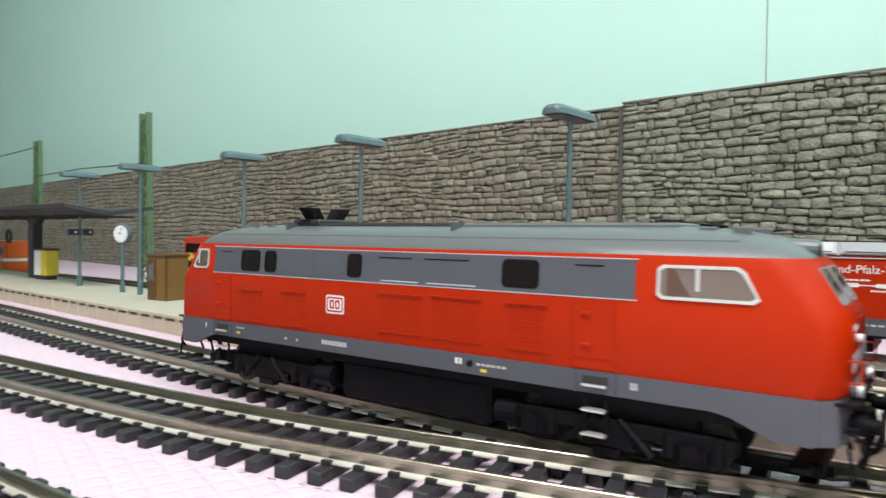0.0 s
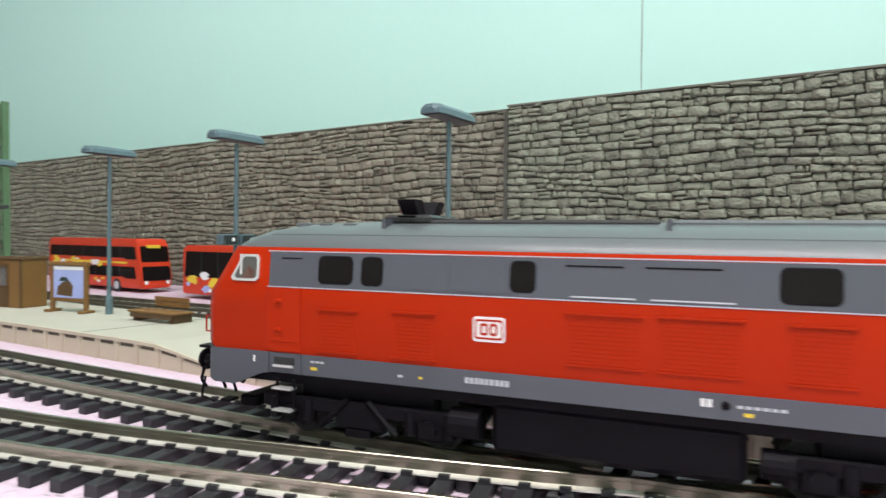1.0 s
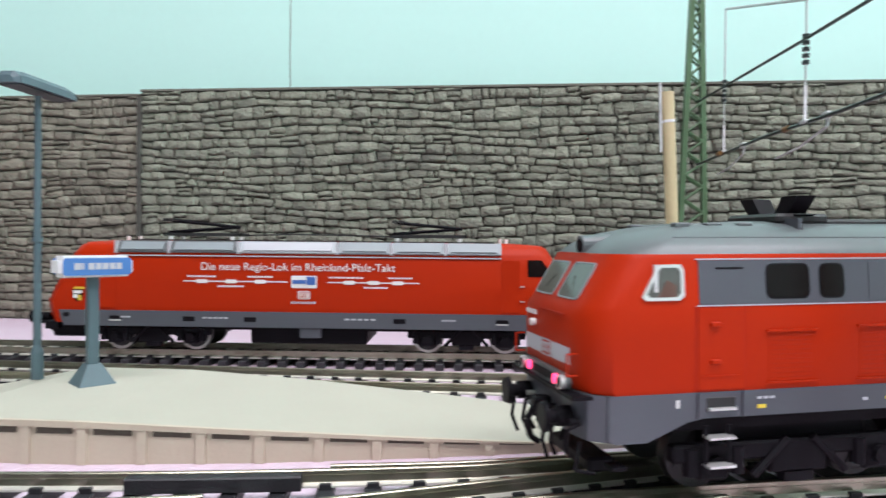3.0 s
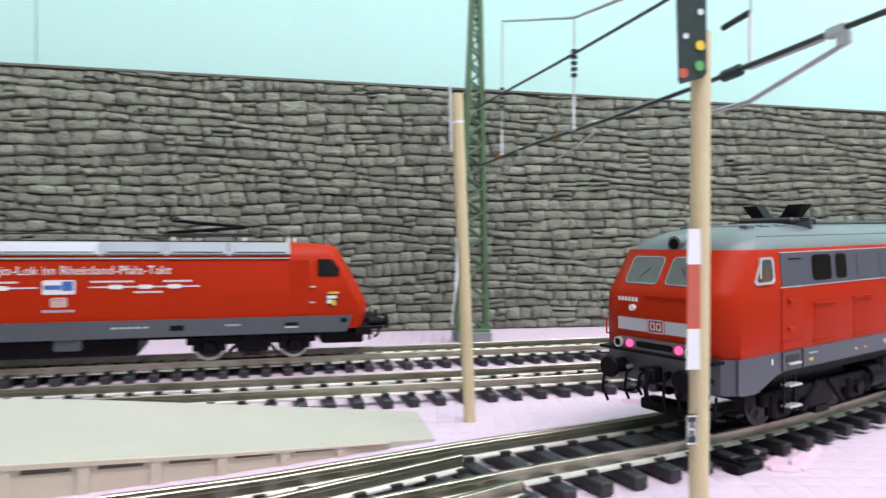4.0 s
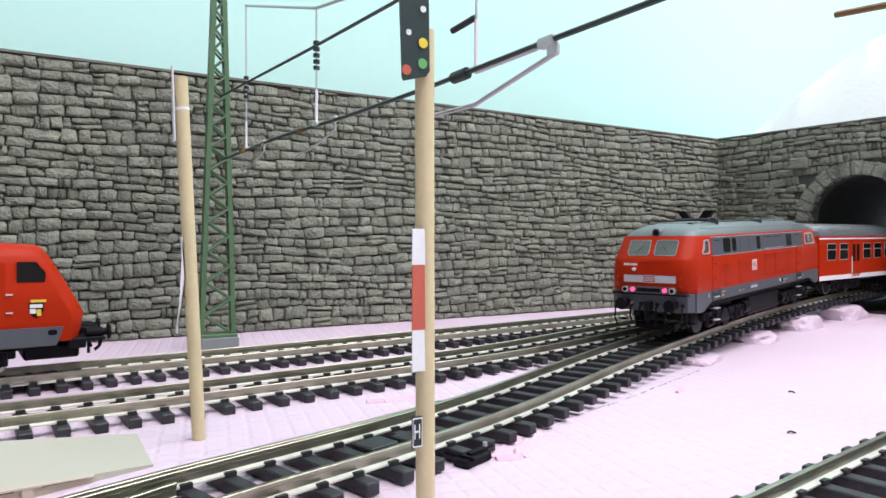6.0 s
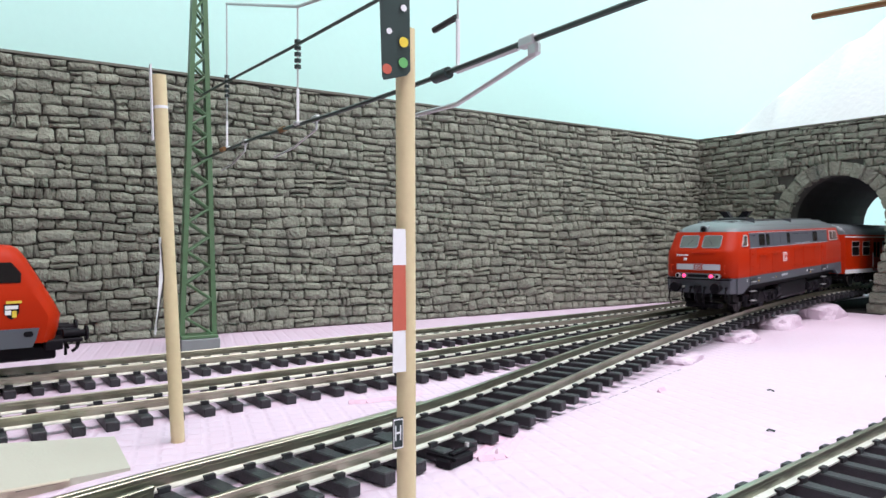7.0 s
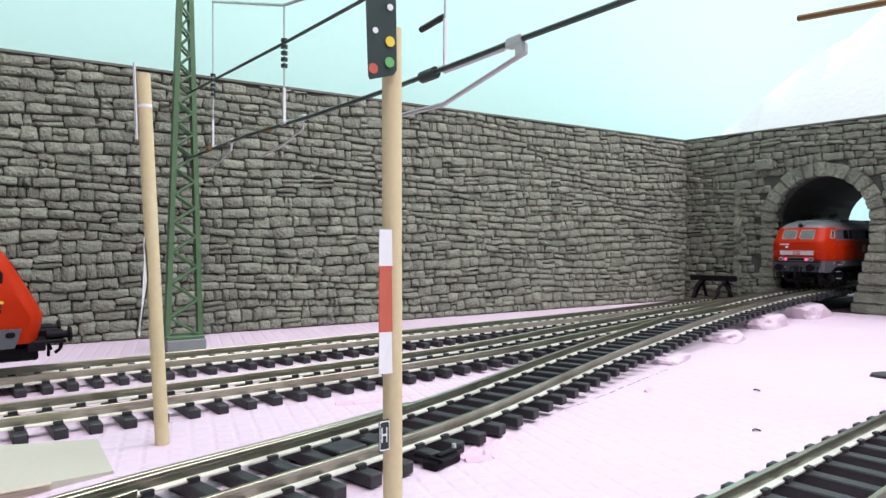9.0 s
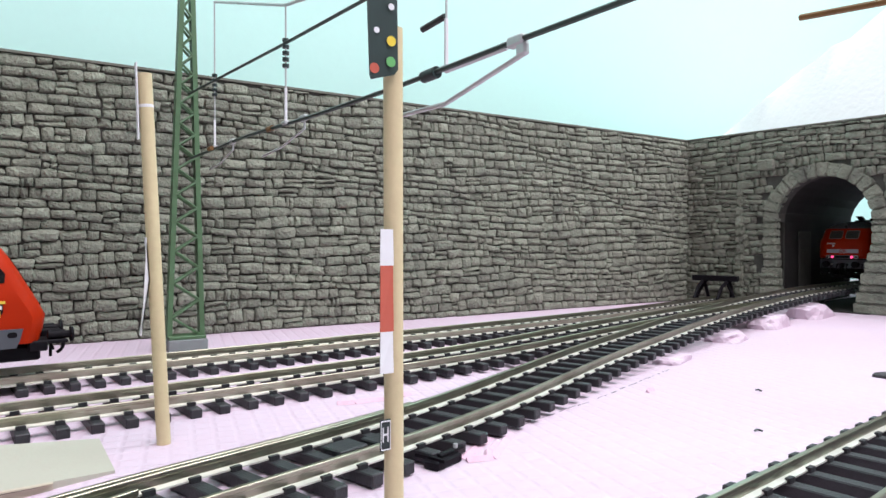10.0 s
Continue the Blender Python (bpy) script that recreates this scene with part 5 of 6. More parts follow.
def build_sign():
    sign = thing("station_sign", place(-9.75, 18.4, 0.93, 52), "blue station name sign on a grey pedestal post", "sign")
    bm = bmesh.new()
    lo = [bm.verts.new((a * 0.47, b * 0.47, 0)) for a, b in ((-1, -1), (1, -1), (1, 1), (-1, 1))]
    hi = [bm.verts.new((a * 0.18, b * 0.18, 0.55)) for a, b in ((-1, -1), (1, -1), (1, 1), (-1, 1))]
    for k in range(4):
        bm.faces.new((lo[k], lo[(k + 1) % 4], hi[(k + 1) % 4], hi[k]))
    bm.faces.new(lo[::-1])
    bm.faces.new(hi)
    part("base", bm, M_GREENGREY, sign, "pyramid shaped base")
    part("post", boxes((-0.14, 0.14, -0.13, 0.13, 0.5, 3.1), bevel=0.03), M_GREENGREY, sign)
    bm = bmesh.new()
    box(bm, -0.92, 0.92, -0.42, 0.42, 2.86, 3.42, bevel=0.12, seg=2)
    board = part("sign_board", bm, M_PAPER, sign, "white rimmed box sign")
    for s in (-1, 1):
        part("sign_face", plate(bmesh.new(), [(a, s * 0.42, c) for a, c in rounded(-0.84, 0.84, 2.92, 3.37, 0.08)], (0, s * 0.015, 0)), M_SIGNBLUE, board, "blue sign face with pale bars")
        bm = bmesh.new()
        for a, w in ((-0.58, 0.17), (-0.39, 0.05), (-0.24, 0.15), (-0.06, 0.14), (0.11, 0.14), (0.28, 0.14), (0.45, 0.14)):
            plate(bm, [(a, s * 0.436, 3.07), (a + w, s * 0.436, 3.07), (a + w, s * 0.436, 3.24), (a, s * 0.436, 3.24)], (0, s * 0.008, 0))
        part("sign_bars", bm, M_LIGHTGREY, board)


build_sign()


def build_clock():
    clock = thing("platform_clock", place(-44.0, 17.1, 0.9, 25), "round white platform clock on a slim post", "clock")
    part("post", rod(((0, 0, 0), (0, 0, 3.3), 0.1), ((0, 0, 0), (0, 0, 0.6), 0.16)), M_GREENGREY, clock)
    case = part("case", rod(((0, -0.18, 3.75), (0, 0.18, 3.75), 0.62), n=28), M_GREENGREY, clock)
    for s in (-1, 1):
        face = part("dial", rod(((0, s * 0.18, 3.75), (0, s * 0.2, 3.75), 0.54), n=28), M_PAPER, case, "white dial")
        bm = bmesh.new()
        for k in range(12):
            a = k * math.tau / 12
            cyl(bm, (0.42 * math.cos(a), s * 0.205, 3.75 + 0.42 * math.sin(a)), (0.5 * math.cos(a), s * 0.205, 3.75 + 0.5 * math.sin(a)), 0.012, n=4)
        part("minute_marks", bm, M_BOARD, face)
        part("hand", rod(((0, s * 0.21, 3.75), (0.05, s * 0.21, 4.13), 0.02), n=4), M_BOARD, face)
        part("hand", rod(((0, s * 0.21, 3.75), (-0.24, s * 0.21, 3.85), 0.025), n=4), M_BOARD, face)


build_clock()


def build_kiosk():
    k = thing("platform_kiosk", place(-37.6, 17.1, 0.9, 12), "small brown plastic platform hut with a flat roof", "hut")
    part("body", boxes((-0.85, 0.85, -0.75, 0.75, 0, 2.5), bevel=0.03), M_BROWN, k, "brown panelled hut body")
    part("roof", boxes((-0.93, 0.93, -0.83, 0.83, 2.5, 2.66), bevel=0.03), M_BROWN_DARK, k, "flat dark brown roof")
    door = part("door", boxes((-0.74, -0.05, -0.79, -0.75, 0.06, 2.3)), M_BROWN_DARK, k)
    part("door_window", boxes((-0.62, -0.2, -0.81, -0.79, 1.1, 2.1)), M_GLASS, door)
    part("corner_strip", boxes((0.77, 0.88, -0.78, -0.7, 0, 2.5)), M_BROWN_DARK, k)


build_kiosk()


def build_poster():
    p = thing("poster_board", place(-33.05, 17.2, 0.9, 14), "brown framed poster board on two legs, pale blue poster", "notice board")
    for x in (-1.1, 1.1):
        part("leg", boxes((x - 0.1, x + 0.1, -0.1, 0.1, 0, 2.45), bevel=0.02), M_BROWN, p)
        part("foot", boxes((x - 0.16, x + 0.16, -0.4, 0.4, 0, 0.14), bevel=0.03), M_BROWN, p)
    part("top_rail", boxes((-1.25, 1.25, -0.13, 0.13, 2.32, 2.5), bevel=0.02), M_BROWN, p)
    part("back_board", boxes((-1.02, 1.02, -0.04, 0.06, 0.55, 2.32)), M_BROWN, p)
    sheet = part("poster", boxes((-0.98, 0.98, -0.06, -0.045, 0.72, 2.28)), M_POSTER, p, "pale blue poster with dark shapes")
    part("poster_shape", plate(bmesh.new(), [(a, -0.062, c) for a, c in ((-0.75, 0.85), (0.25, 0.8), (0.3, 1.3), (0.1, 1.55), (-0.35, 1.5), (-0.7, 1.25))], (0, -0.01, 0)), M_BROWN_DARK, sheet)
    part("poster_shape", plate(bmesh.new(), [(a, -0.062, c) for a, c in ((-0.62, 1.55), (0.05, 1.52), (-0.1, 1.72), (-0.45, 1.75))], (0, -0.01, 0)), M_BOARD, sheet)
    part("poster_strip", boxes((-0.96, 0.96, -0.075, -0.06, 2.1, 2.26)), M_PAPER, sheet)


M_POSTER = material("pale_blue_print", (0.34, 0.40, 0.72), 0.5, vary=0.15, scale=80)
build_poster()


def build_bench():
    b = thing("platform_bench", place(-26.6, 18.1, 0.88, 5), "brown plastic platform bench with a low back", "bench")
    for k in range(4):
        part("seat_slat", boxes((-1.55, 1.55, -0.75 + 0.3 * k, -0.50 + 0.3 * k, 0.42, 0.5), bevel=0.02), M_BROWN, b)
    for k in range(2):
        part("back_slat", boxes((-1.15, 1.15, 0.42, 0.5, 0.6 + 0.24 * k, 0.82 + 0.24 * k), bevel=0.02), M_BROWN, b)
    for x in (-1.2, 1.2):
        part("leg", boxes((x - 0.1, x + 0.1, -0.6, 0.5, 0, 0.42), bevel=0.02), M_BROWN_DARK, b)
    part("bench_skirt", boxes((-1.4, 1.4, -0.7, -0.62, 0.2, 0.42)), M_BROWN_DARK, b)


build_bench()


def build_canopy():
    c = thing("platform_canopy", place(-66, 17.3, 0.88, 2), "dark butterfly platform canopy on broad columns", "canopy")
    for x in (-12, 3.6):
        bm = bmesh.new()
        box(bm, x - 0.55, x + 0.55, -0.4, 0.4, 0, 4.4, bevel=0.08)
        plate(bm, [(x - 0.5, -0.3, 4.3), (x + 0.5, -0.3, 4.3), (x + 1.3, -0.3, 5.0), (x - 1.3, -0.3, 5.0)], (0, 0.6, 0))
        part("column", bm, M_CANOPY, c, "broad dark column with flared head")
    bm = bmesh.new()
    plate(bm, [(-22, -3.0, 5.5), (-22, 0, 5.0), (-22, 3.0, 5.5), (-22, 3.0, 5.75), (-22, 0, 5.3), (-22, -3.0, 5.75)], (40, 0, 0))
    part("canopy_roof", bm, M_CANOPY, c, "dark folded canopy roof")
    for k in range(9):
        part("rafter", boxes((-20 + 4.4 * k, -19.8 + 4.4 * k, -2.8, 2.8, 4.92, 5.06)), M_CANOPY, c)
    part("hanging_ring", frame_of(bmesh.new(), [(-1.6 + 0.62 * math.cos(a), -0.5, 3.4 + 0.62 * math.sin(a)) for a in np.arange(0, math.tau, 0.3)], [(-1.6 + 0.5 * math.cos(a), -0.5, 3.4 + 0.5 * math.sin(a)) for a in np.arange(0, math.tau, 0.3)], (0, 0.2, 0)), M_CANOPY, c)
    m = thing("ticket_machine", place(-59.6, 17.4, 0.88, 10), "white and yellow upright machine beside the canopy column", "ticket machine")
    part("cabinet", boxes((-0.95, 0.1, -0.5, 0.5, 0.35, 2.35), bevel=0.05), M_PAPER, m, "white cabinet")
    part("yellow_side", boxes((0.1, 0.95, -0.5, 0.5, 0.35, 2.35), bevel=0.05), M_DOTYEL, m, "yellow cabinet half")
    part("plinth", boxes((-0.85, 0.85, -0.4, 0.4, 0, 0.36)), M_CANOPY, m)
    part("cap", boxes((-1.0, 1.0, -0.55, 0.55, 2.35, 2.5), bevel=0.03), M_CANOPY, m)


build_canopy()


# ---- road and rail vehicles standing behind ----
def build_bus(name, m, length, height, decks, label, seed):
    bus = thing(name, m, label, "bus", group="buses by the wall")
    w = 2.75
    bm = bmesh.new()
    prof = [(0, 0.35), (length - 0.25, 0.35), (length, 0.6), (length - 0.02, 1.3), (length - 0.55, height - 0.45), (length - 0.9, height), (0.35, height), (0, height - 0.35)]
    plate(bm, [(a, 0, b) for a, b in prof], (0, w, 0))
    bmesh.ops.bevel(bm, geom=bm.edges[:], offset=0.1, segments=2, affect="EDGES")
    part("body", bm, M_BUSRED, bus, "bright red body with printed flowers", smooth=True)
    rows = ((1.55, height - 0.45),) if decks == 1 else ((1.15, 2.1), (2.72, 3.75))
    for z0, z1 in rows:
        g = part("window_strip", plate(bmesh.new(), [(a, -0.003, b) for a, b in ((0.3, z0 + 0.12), (0.45, z1), (length - 1.0, z1), (length - 0.75, z0), (length - 2.2, z0), (length - 2.5, z0 + 0.12))], (0, -0.025, 0)), M_DARKWIN, bus, "long dark side glazing")
        for k in range(1, 7):
            x = 0.4 + k * (length - 1.6) / 7
            part("glazing_bar", boxes((x - 0.03, x + 0.03, -0.035, -0.028, z0 + 0.14, z1 - 0.02)), M_BOARD, g)
        slope = lambda z: length - 0.02 - (z - 1.3) * 0.53 / (height - 1.75) if z > 1.3 else length
        part("windscreen", plate(bmesh.new(), [(slope(z) + 0.01, y, z) for y, z in rounded(0.12, w - 0.12, max(z0 - 0.2, 1.0), z1 + 0.05, 0.15)], (0.03, 0, 0.01)), M_DARKWIN, bus, "wide dark windscreen")
    part("destination_sign", boxes((length - 0.62, length - 0.4, 0.7, 1.9, height - 0.75, height - 0.5)), M_DOTYEL, bus, "yellow destination display")
    rnd = random.Random(seed)
    mats = (M_DOTYEL, M_DOTYEL, M_PAPER, M_ORANGE, M_POSTER, M_YELLOW)
    for k in range(34):
        x, z = rnd.uniform(0.5, length - 2.6), rnd.uniform(0.62, 1.75 if decks == 1 else 1.1) + (1.55 if decks == 2 and k % 2 else 0)
        n, big = rnd.randrange(7, 12), rnd.uniform(0.5, 1.15)
        pts = [(x + big * rnd.uniform(0.28, 0.6) * math.cos(a * math.tau / n), -0.03 - 0.0006 * k, z + big * rnd.uniform(0.14, 0.34) * math.sin(a * math.tau / n)) for a in range(n)]
        part("printed_shape", plate(bmesh.new(), pts, (0, 0.026, 0)), mats[rnd.randrange(6)], bus)
    if decks == 2:
        bm = boxes((2, length - 2, -0.012, -0.003, 2.35, 2.5))
        part("printed_stripe", bm, M_DOTYEL, bus)
    for x in (length * 0.29, length * 0.76):
        for y in (0.0, w):
            wh = part("wheel", rod(((x, y - 0.06, 0.55), (x, y + 0.06, 0.55), 0.55), n=22), M_BOARD, bus, "black tyre with pale hub")
            part("hub", rod(((x, y - 0.09, 0.55), (x, y + 0.09, 0.55), 0.33), n=16), M_LIGHTGREY, wh)
    part("bumper", boxes((length - 0.15, length + 0.04, 0.2, w - 0.2, 0.4, 0.7), bevel=0.04), M_BUSRED, bus)
    for y in (0.4, w - 0.4):
        part("headlight", rod(((length - 0.02, y, 0.85), (length + 0.03, y, 0.85), 0.16)), M_PAPER, bus)
    return bus


build_bus("coach_bus", place(-44.2, 31.3, 0, 1), 14.65, 4.0, 1, "red touring coach with colourful print parked by the wall", 4)
build_bus("double_deck_bus", place(-64.0, 31.1, 0, 1), 14.4, 4.4, 2, "red double-deck bus with flame print parked by the wall", 9)


def build_railcar():
    v = thing("orange_railcar", place(-85.2, 20.3, 0.08, 2), "orange rail vehicle with a white stripe, standing far off", "rail vehicle")
    bm = bmesh.new()
    box(bm, -8, 8, -1.6, 1.6, 0.5, 3.6, bevel=0.25, seg=2)
    part("body", bm, M_ORANGE, v, "orange body")
    part("stripe", boxes((-7.8, 8.01, -1.62, 1.62, 1.6, 1.9)), M_PAPER, v)
    part("window_row", boxes((-7.5, 7.7, -1.63, 1.63, 2.3, 3.0)), M_DARKWIN, v)
    part("underframe", boxes((-7.5, 7.5, -1.4, 1.4, 0.1, 0.5)), M_BLACK, v)
    for x in (-5.5, -3.5, 3.5, 5.5):
        part("wheel", rod(((x, -0.9, 0.52), (x, 0.9, 0.52), 0.5), n=16), M_STEEL, v)


build_railcar()


# ---- masts, cross-span and wires ----
def build_mast(x, y, h, w0, w1, label, lean=0.0, base=True):
    mast = thing("lattice_mast", pose(x * CM, y * CM, 0, 0, lean, 0), label, "mast", group="overhead line masts")
    z0 = 0.55 if base else 0.0
    if base:
        part("base_block", boxes((-w0 * 0.58, w0 * 0.58, -w0 * 0.5, w0 * 0.5, 0, 0.52), bevel=0.04), M_CONCRETE, mast, "grey base block")
        part("foot_plate", boxes((-w0 * 0.55, w0 * 0.55, -w0 * 0.4, w0 * 0.4, 0.524, 0.66), bevel=0.02), M_MASTGREEN, mast)
    half = lambda z: 0.5 * (w0 + (w1 - w0) * z / h)
    d = 0.24
    for s in (-1, 1):
        bm = bmesh.new()
        vs = []
        for z in (z0, h):
            c = s * half(z)
            vs += [bm.verts.new((c + a, b, z)) for a, b in ((-0.1, -d), (0.1, -d), (0.1, d), (-0.1, d))]
        for k in range(4):
            bm.faces.new((vs[k], vs[(k + 1) % 4], vs[4 + (k + 1) % 4], vs[4 + k]))
        bm.faces.new(vs[:4])
        bm.faces.new(vs[4:])
        part("upright", bm, M_MASTGREEN, mast, "green upright channel")
    z, side = z0 + 0.1, 1
    while z < h - 0.5:
        step = max(0.42, half(z) * 1.15)
        for yy in (-d * 0.85, d * 0.85):
            p, q = (side * (half(z) - 0.08), yy, z), (-side * (half(z + step) - 0.08), yy, min(z + step, h))
            part("lattice_bar", rod((p, q, 0.06), n=5), M_MASTGREEN, mast)
        z, side = z + step, -side
    return mast


build_mast(9.25, 33.9, 18.5, 1.42, 0.25, "green lattice overhead line mast on a grey block", 0.4)
build_mast(-57.0, 24.2, 14.85, 1.9, 1.2, "green lattice mast behind the platform", base=False)
build_mast(-91.0, 26.0, 15.6, 2.2, 1.6, "distant green overhead line mast", base=False)


def wire(pts, r=0.035, label="dark overhead wire", name="overhead_wire", mat=None):
    return solid(name, tube(bmesh.new(), pts, r, 6), mat or M_WIRE, pose(0, 0, 0), label, "wire", group="overhead wires")


ARMS = ((9.8, 21.26, 8.36, 3.7), (9.5, 27.4, 8.4, 3.2))


def build_crossspan():
    wire([(9.4, 33.6, 11.25), (9.65, 22.6, 10.78), (9.8, 17.5, 10.63), (10.2, 6.0, 10.5)], 0.05, "upper cross-span wire over the tracks")
    wire([(9.4, 33.6, 8.41), (9.5, 25.5, 8.39), (9.8, 20.3, 8.32), (10.1, 16.3, 8.37), (10.3, 12.16, 8.46), (10.6, 4.0, 8.52)], 0.055, "lower cross-span wire over the tracks")
    for nm, x, y, zt, zb in (("near", 10.3, 14.5, 11.6, 8.5), ("mid", 9.65, 22.3, 11.95, 8.42), ("far", 9.5, 29.8, 14.2, 8.55)):
        h = thing("wire_hanger", place(x, y), "thin hanger with insulator and white clip on the cross-span", "wire hanger", group="wire hangers")
        part("rod", rod(((0, 0, zb + 0.1), (0, 0, zt), 0.027), n=6), M_SILVER, h)
        part("clip", boxes((-0.04, 0.04, -0.03, 0.03, zb - 0.05, zb + 1.0), bevel=0.012), M_PAPER, h, "white plastic clip")
        part("clamp", boxes((-0.1, 0.1, -0.16, 0.16, zb - 0.1, zb + 0.0), bevel=0.02), M_SILVER, h, "silver clamp")
        if nm != "near":
            zi = 10.45 if nm == "mid" else 10.9
            bm = bmesh.new()
            for k in range(5):
                cyl(bm, (0, 0, zi - 0.42 + 0.19 * k), (0, 0, zi - 0.32 + 0.19 * k), 0.10, n=10)
            part("insulator", bm, M_BOARD, h, "ribbed black insulator")
        else:
            part("side_insulator", rod(((0, 0.05, 9.55), (-0.1, 0.8, 9.45), 0.07), n=8), M_STEEL, h)
    solid("insulator", rod(((10.17, 15.2, 8.385), (10.2, 14.7, 8.40), 0.13), n=12), M_BOARD, pose(0, 0, 0), "black bead insulator threaded on the lower cross wire", "insulator", smooth=True)
    a = thing("registration_arm", place(10.33, 12.2), "bent grey registration arm clamped to the cross wire", "wire arm")
    part("clamp", boxes((-0.1, 0.1, -0.24, 0.22, 8.36, 8.56), bevel=0.04), M_SILVER, a, "grey clamp")
    part("clamp_eye", boxes((-0.07, 0.07, -0.3, -0.02, 8.16, 8.4), bevel=0.04), M_SILVER, a)
    part("arm", tube(bmesh.new(), [(0, -0.22, 8.2), (-0.12, 2.2, 7.68), (-0.2, 4.3, 7.7)], 0.05), M_SILVER, a)
    part("sleeve", tube(bmesh.new(), [(-0.05, 2.3, 8.42), (0.0, 0.3, 8.45)], 0.08), M_SILVER, a)
    for x, y, zc, reach in ARMS:
        g = thing("registration_arm", place(x, y), "thin bent registration arm hung from the cross wire", "wire arm")
        part("clamp", boxes((-0.07, 0.07, -0.2, 0.2, zc - 0.08, zc + 0.1), bevel=0.03), M_SILVER, g, "bright clamp")
        part("arm", tube(bmesh.new(), [(0, -0.1, zc), (0, -0.08, zc - 0.3), (0, reach * 0.5, zc - 0.62), (0, reach, zc - 0.72)], 0.035), M_SILVER, g, "dull bent wire")
        part("bead", rod(((-0.16, 2.2, zc + 0.02), (-0.17, 2.6, zc + 0.02), 0.09), n=10), M_BROWN, g, "brown bead on the wire")
    wire([(9.5, 29.8, 14.15), (9.65, 22.3, 11.9), (9.8, 16.0, 10.9)], 0.05, "grey tie bar between the hangers", mat=M_SILVER)
    wire([(13.0, 8.47, 8.35), (13.0, 4.0, 7.95)], 0.05, "brown rod hanging over the near edge", "hanging_rod", M_BROWN)
    wire([(-91, 25.7, 11.3), (-74, 25, 11.2), (-57.2, 24, 10.6)], 0.06, "far overhead wire behind the platform")
    wire([(-160, 27, 15.0), (-91, 26, 14.9)], 0.06, "far overhead wire behind the platform")
    wire([(-160, 26, 9.6), (-91, 25.6, 9.4), (-57.2, 24, 8.6)], 0.06, "far overhead wire behind the platform")


build_crossspan()


# ---- signal, wooden stick and small things on the board ----
def build_signal():
    s = thing("home_made_signal", place(8.02, 12.62, 0), "home-made signal: wooden dowel with a black card board of coloured dots", "signal")
    part("dowel", rod(((0, 0, 0), (-0.03, 0, 8.4), 0.165), n=20), M_WOOD, s, "pale wooden dowel", smooth=True)
    card = part("signal_card", plate(bmesh.new(), [(-0.585, -0.22, 7.5), (-0.555, -0.22, 7.44), (-0.12, -0.185, 7.57), (-0.05, -0.18, 7.66), (-0.08, -0.18, 9.75), (-0.67, -0.22, 9.75)], (0, -0.035, 0)), M_BOARD, s, "black card with coloured dots")
    for x, z, r, mat in ((-0.40, 7.68, 0.085, M_DOTRED), (-0.10, 7.82, 0.085, M_DOTGRN), (-0.09, 8.16, 0.085, M_DOTYEL), (-0.36, 8.30, 0.05, M_PAPER), (-0.09, 8.72, 0.055, M_PAPER), (-0.1, 9.05, 0.085, M_DOTGRN)):
        part("dot", rod(((x - 0.11, -0.255, z - 0.06), (x - 0.11, -0.262, z - 0.06), r), n=18), mat, card)
    for z0, z1, mat in ((4.42, 5.02, M_PAPER), (3.33, 4.42, M_DOTRED), (2.64, 3.33, M_PAPER)):
        part("striped_card", plate(bmesh.new(), [(-0.38, -0.2, z0), (-0.13, -0.2, z0), (-0.14, -0.19, z1), (-0.38, -0.21, z1)], (0, -0.02, 0)), mat, s, "red and white striped paper strip")
    plaque = part("letter_plaque", plate(bmesh.new(), [(-0.38, -0.2, 1.36), (-0.18, -0.18, 1.36), (-0.18, -0.18, 1.88), (-0.38, -0.2, 1.88)], (0, -0.02, 0)), M_BOARD, s, "small black plaque with a white letter")
    part("plaque_border", frame_of(bmesh.new(), [(a, -0.222, b) for a, b in rounded(-0.372, -0.19, 1.375, 1.865, 0.02)], [(a, -0.222, b) for a, b in rounded(-0.362, -0.2, 1.395, 1.845, 0.02)], (0, -0.006, 0)), M_PAPER, plaque)
    t = lettering("H", 0.36, pose(-0.355 * CM, -0.228 * CM, 1.62 * CM, 90, 0, 0), plaque, M_PAPER, "letter")
    t.scale = (0.52, 1.0, 1.0)


build_signal()


def build_stick():
    s = thing("wooden_stick", place(5.66, 19.62, 0), "leaning pale wooden stick with paper strips taped on", "stick")
    part("dowel", rod(((0, 0, 0), (-0.36, 0.2, 8.75), 0.16), n=18), M_WOOD, s, "pale round wood", smooth=True)
    part("tape", rod(((-0.325, 0.18, 7.95), (-0.33, 0.18, 8.02), 0.165), n=18), M_PAPER, s)
    part("paper_strip", plate(bmesh.new(), [(-0.49, 0.1, 7.2), (-0.49, 0.3, 7.2), (-0.54, 0.3, 8.98), (-0.54, 0.1, 8.98)], (-0.03, 0, 0)), M_PAPER, s)
    part("paper_strip", plate(bmesh.new(), [(-0.48, 0.0, 2.6), (-0.48, 0.2, 2.6), (-0.30, 0.2, 3.9), (-0.36, 0.2, 4.9), (-0.36, 0.0, 4.9), (-0.30, 0.0, 3.9)], (-0.025, 0, 0)), M_PAPER, s)


build_stick()


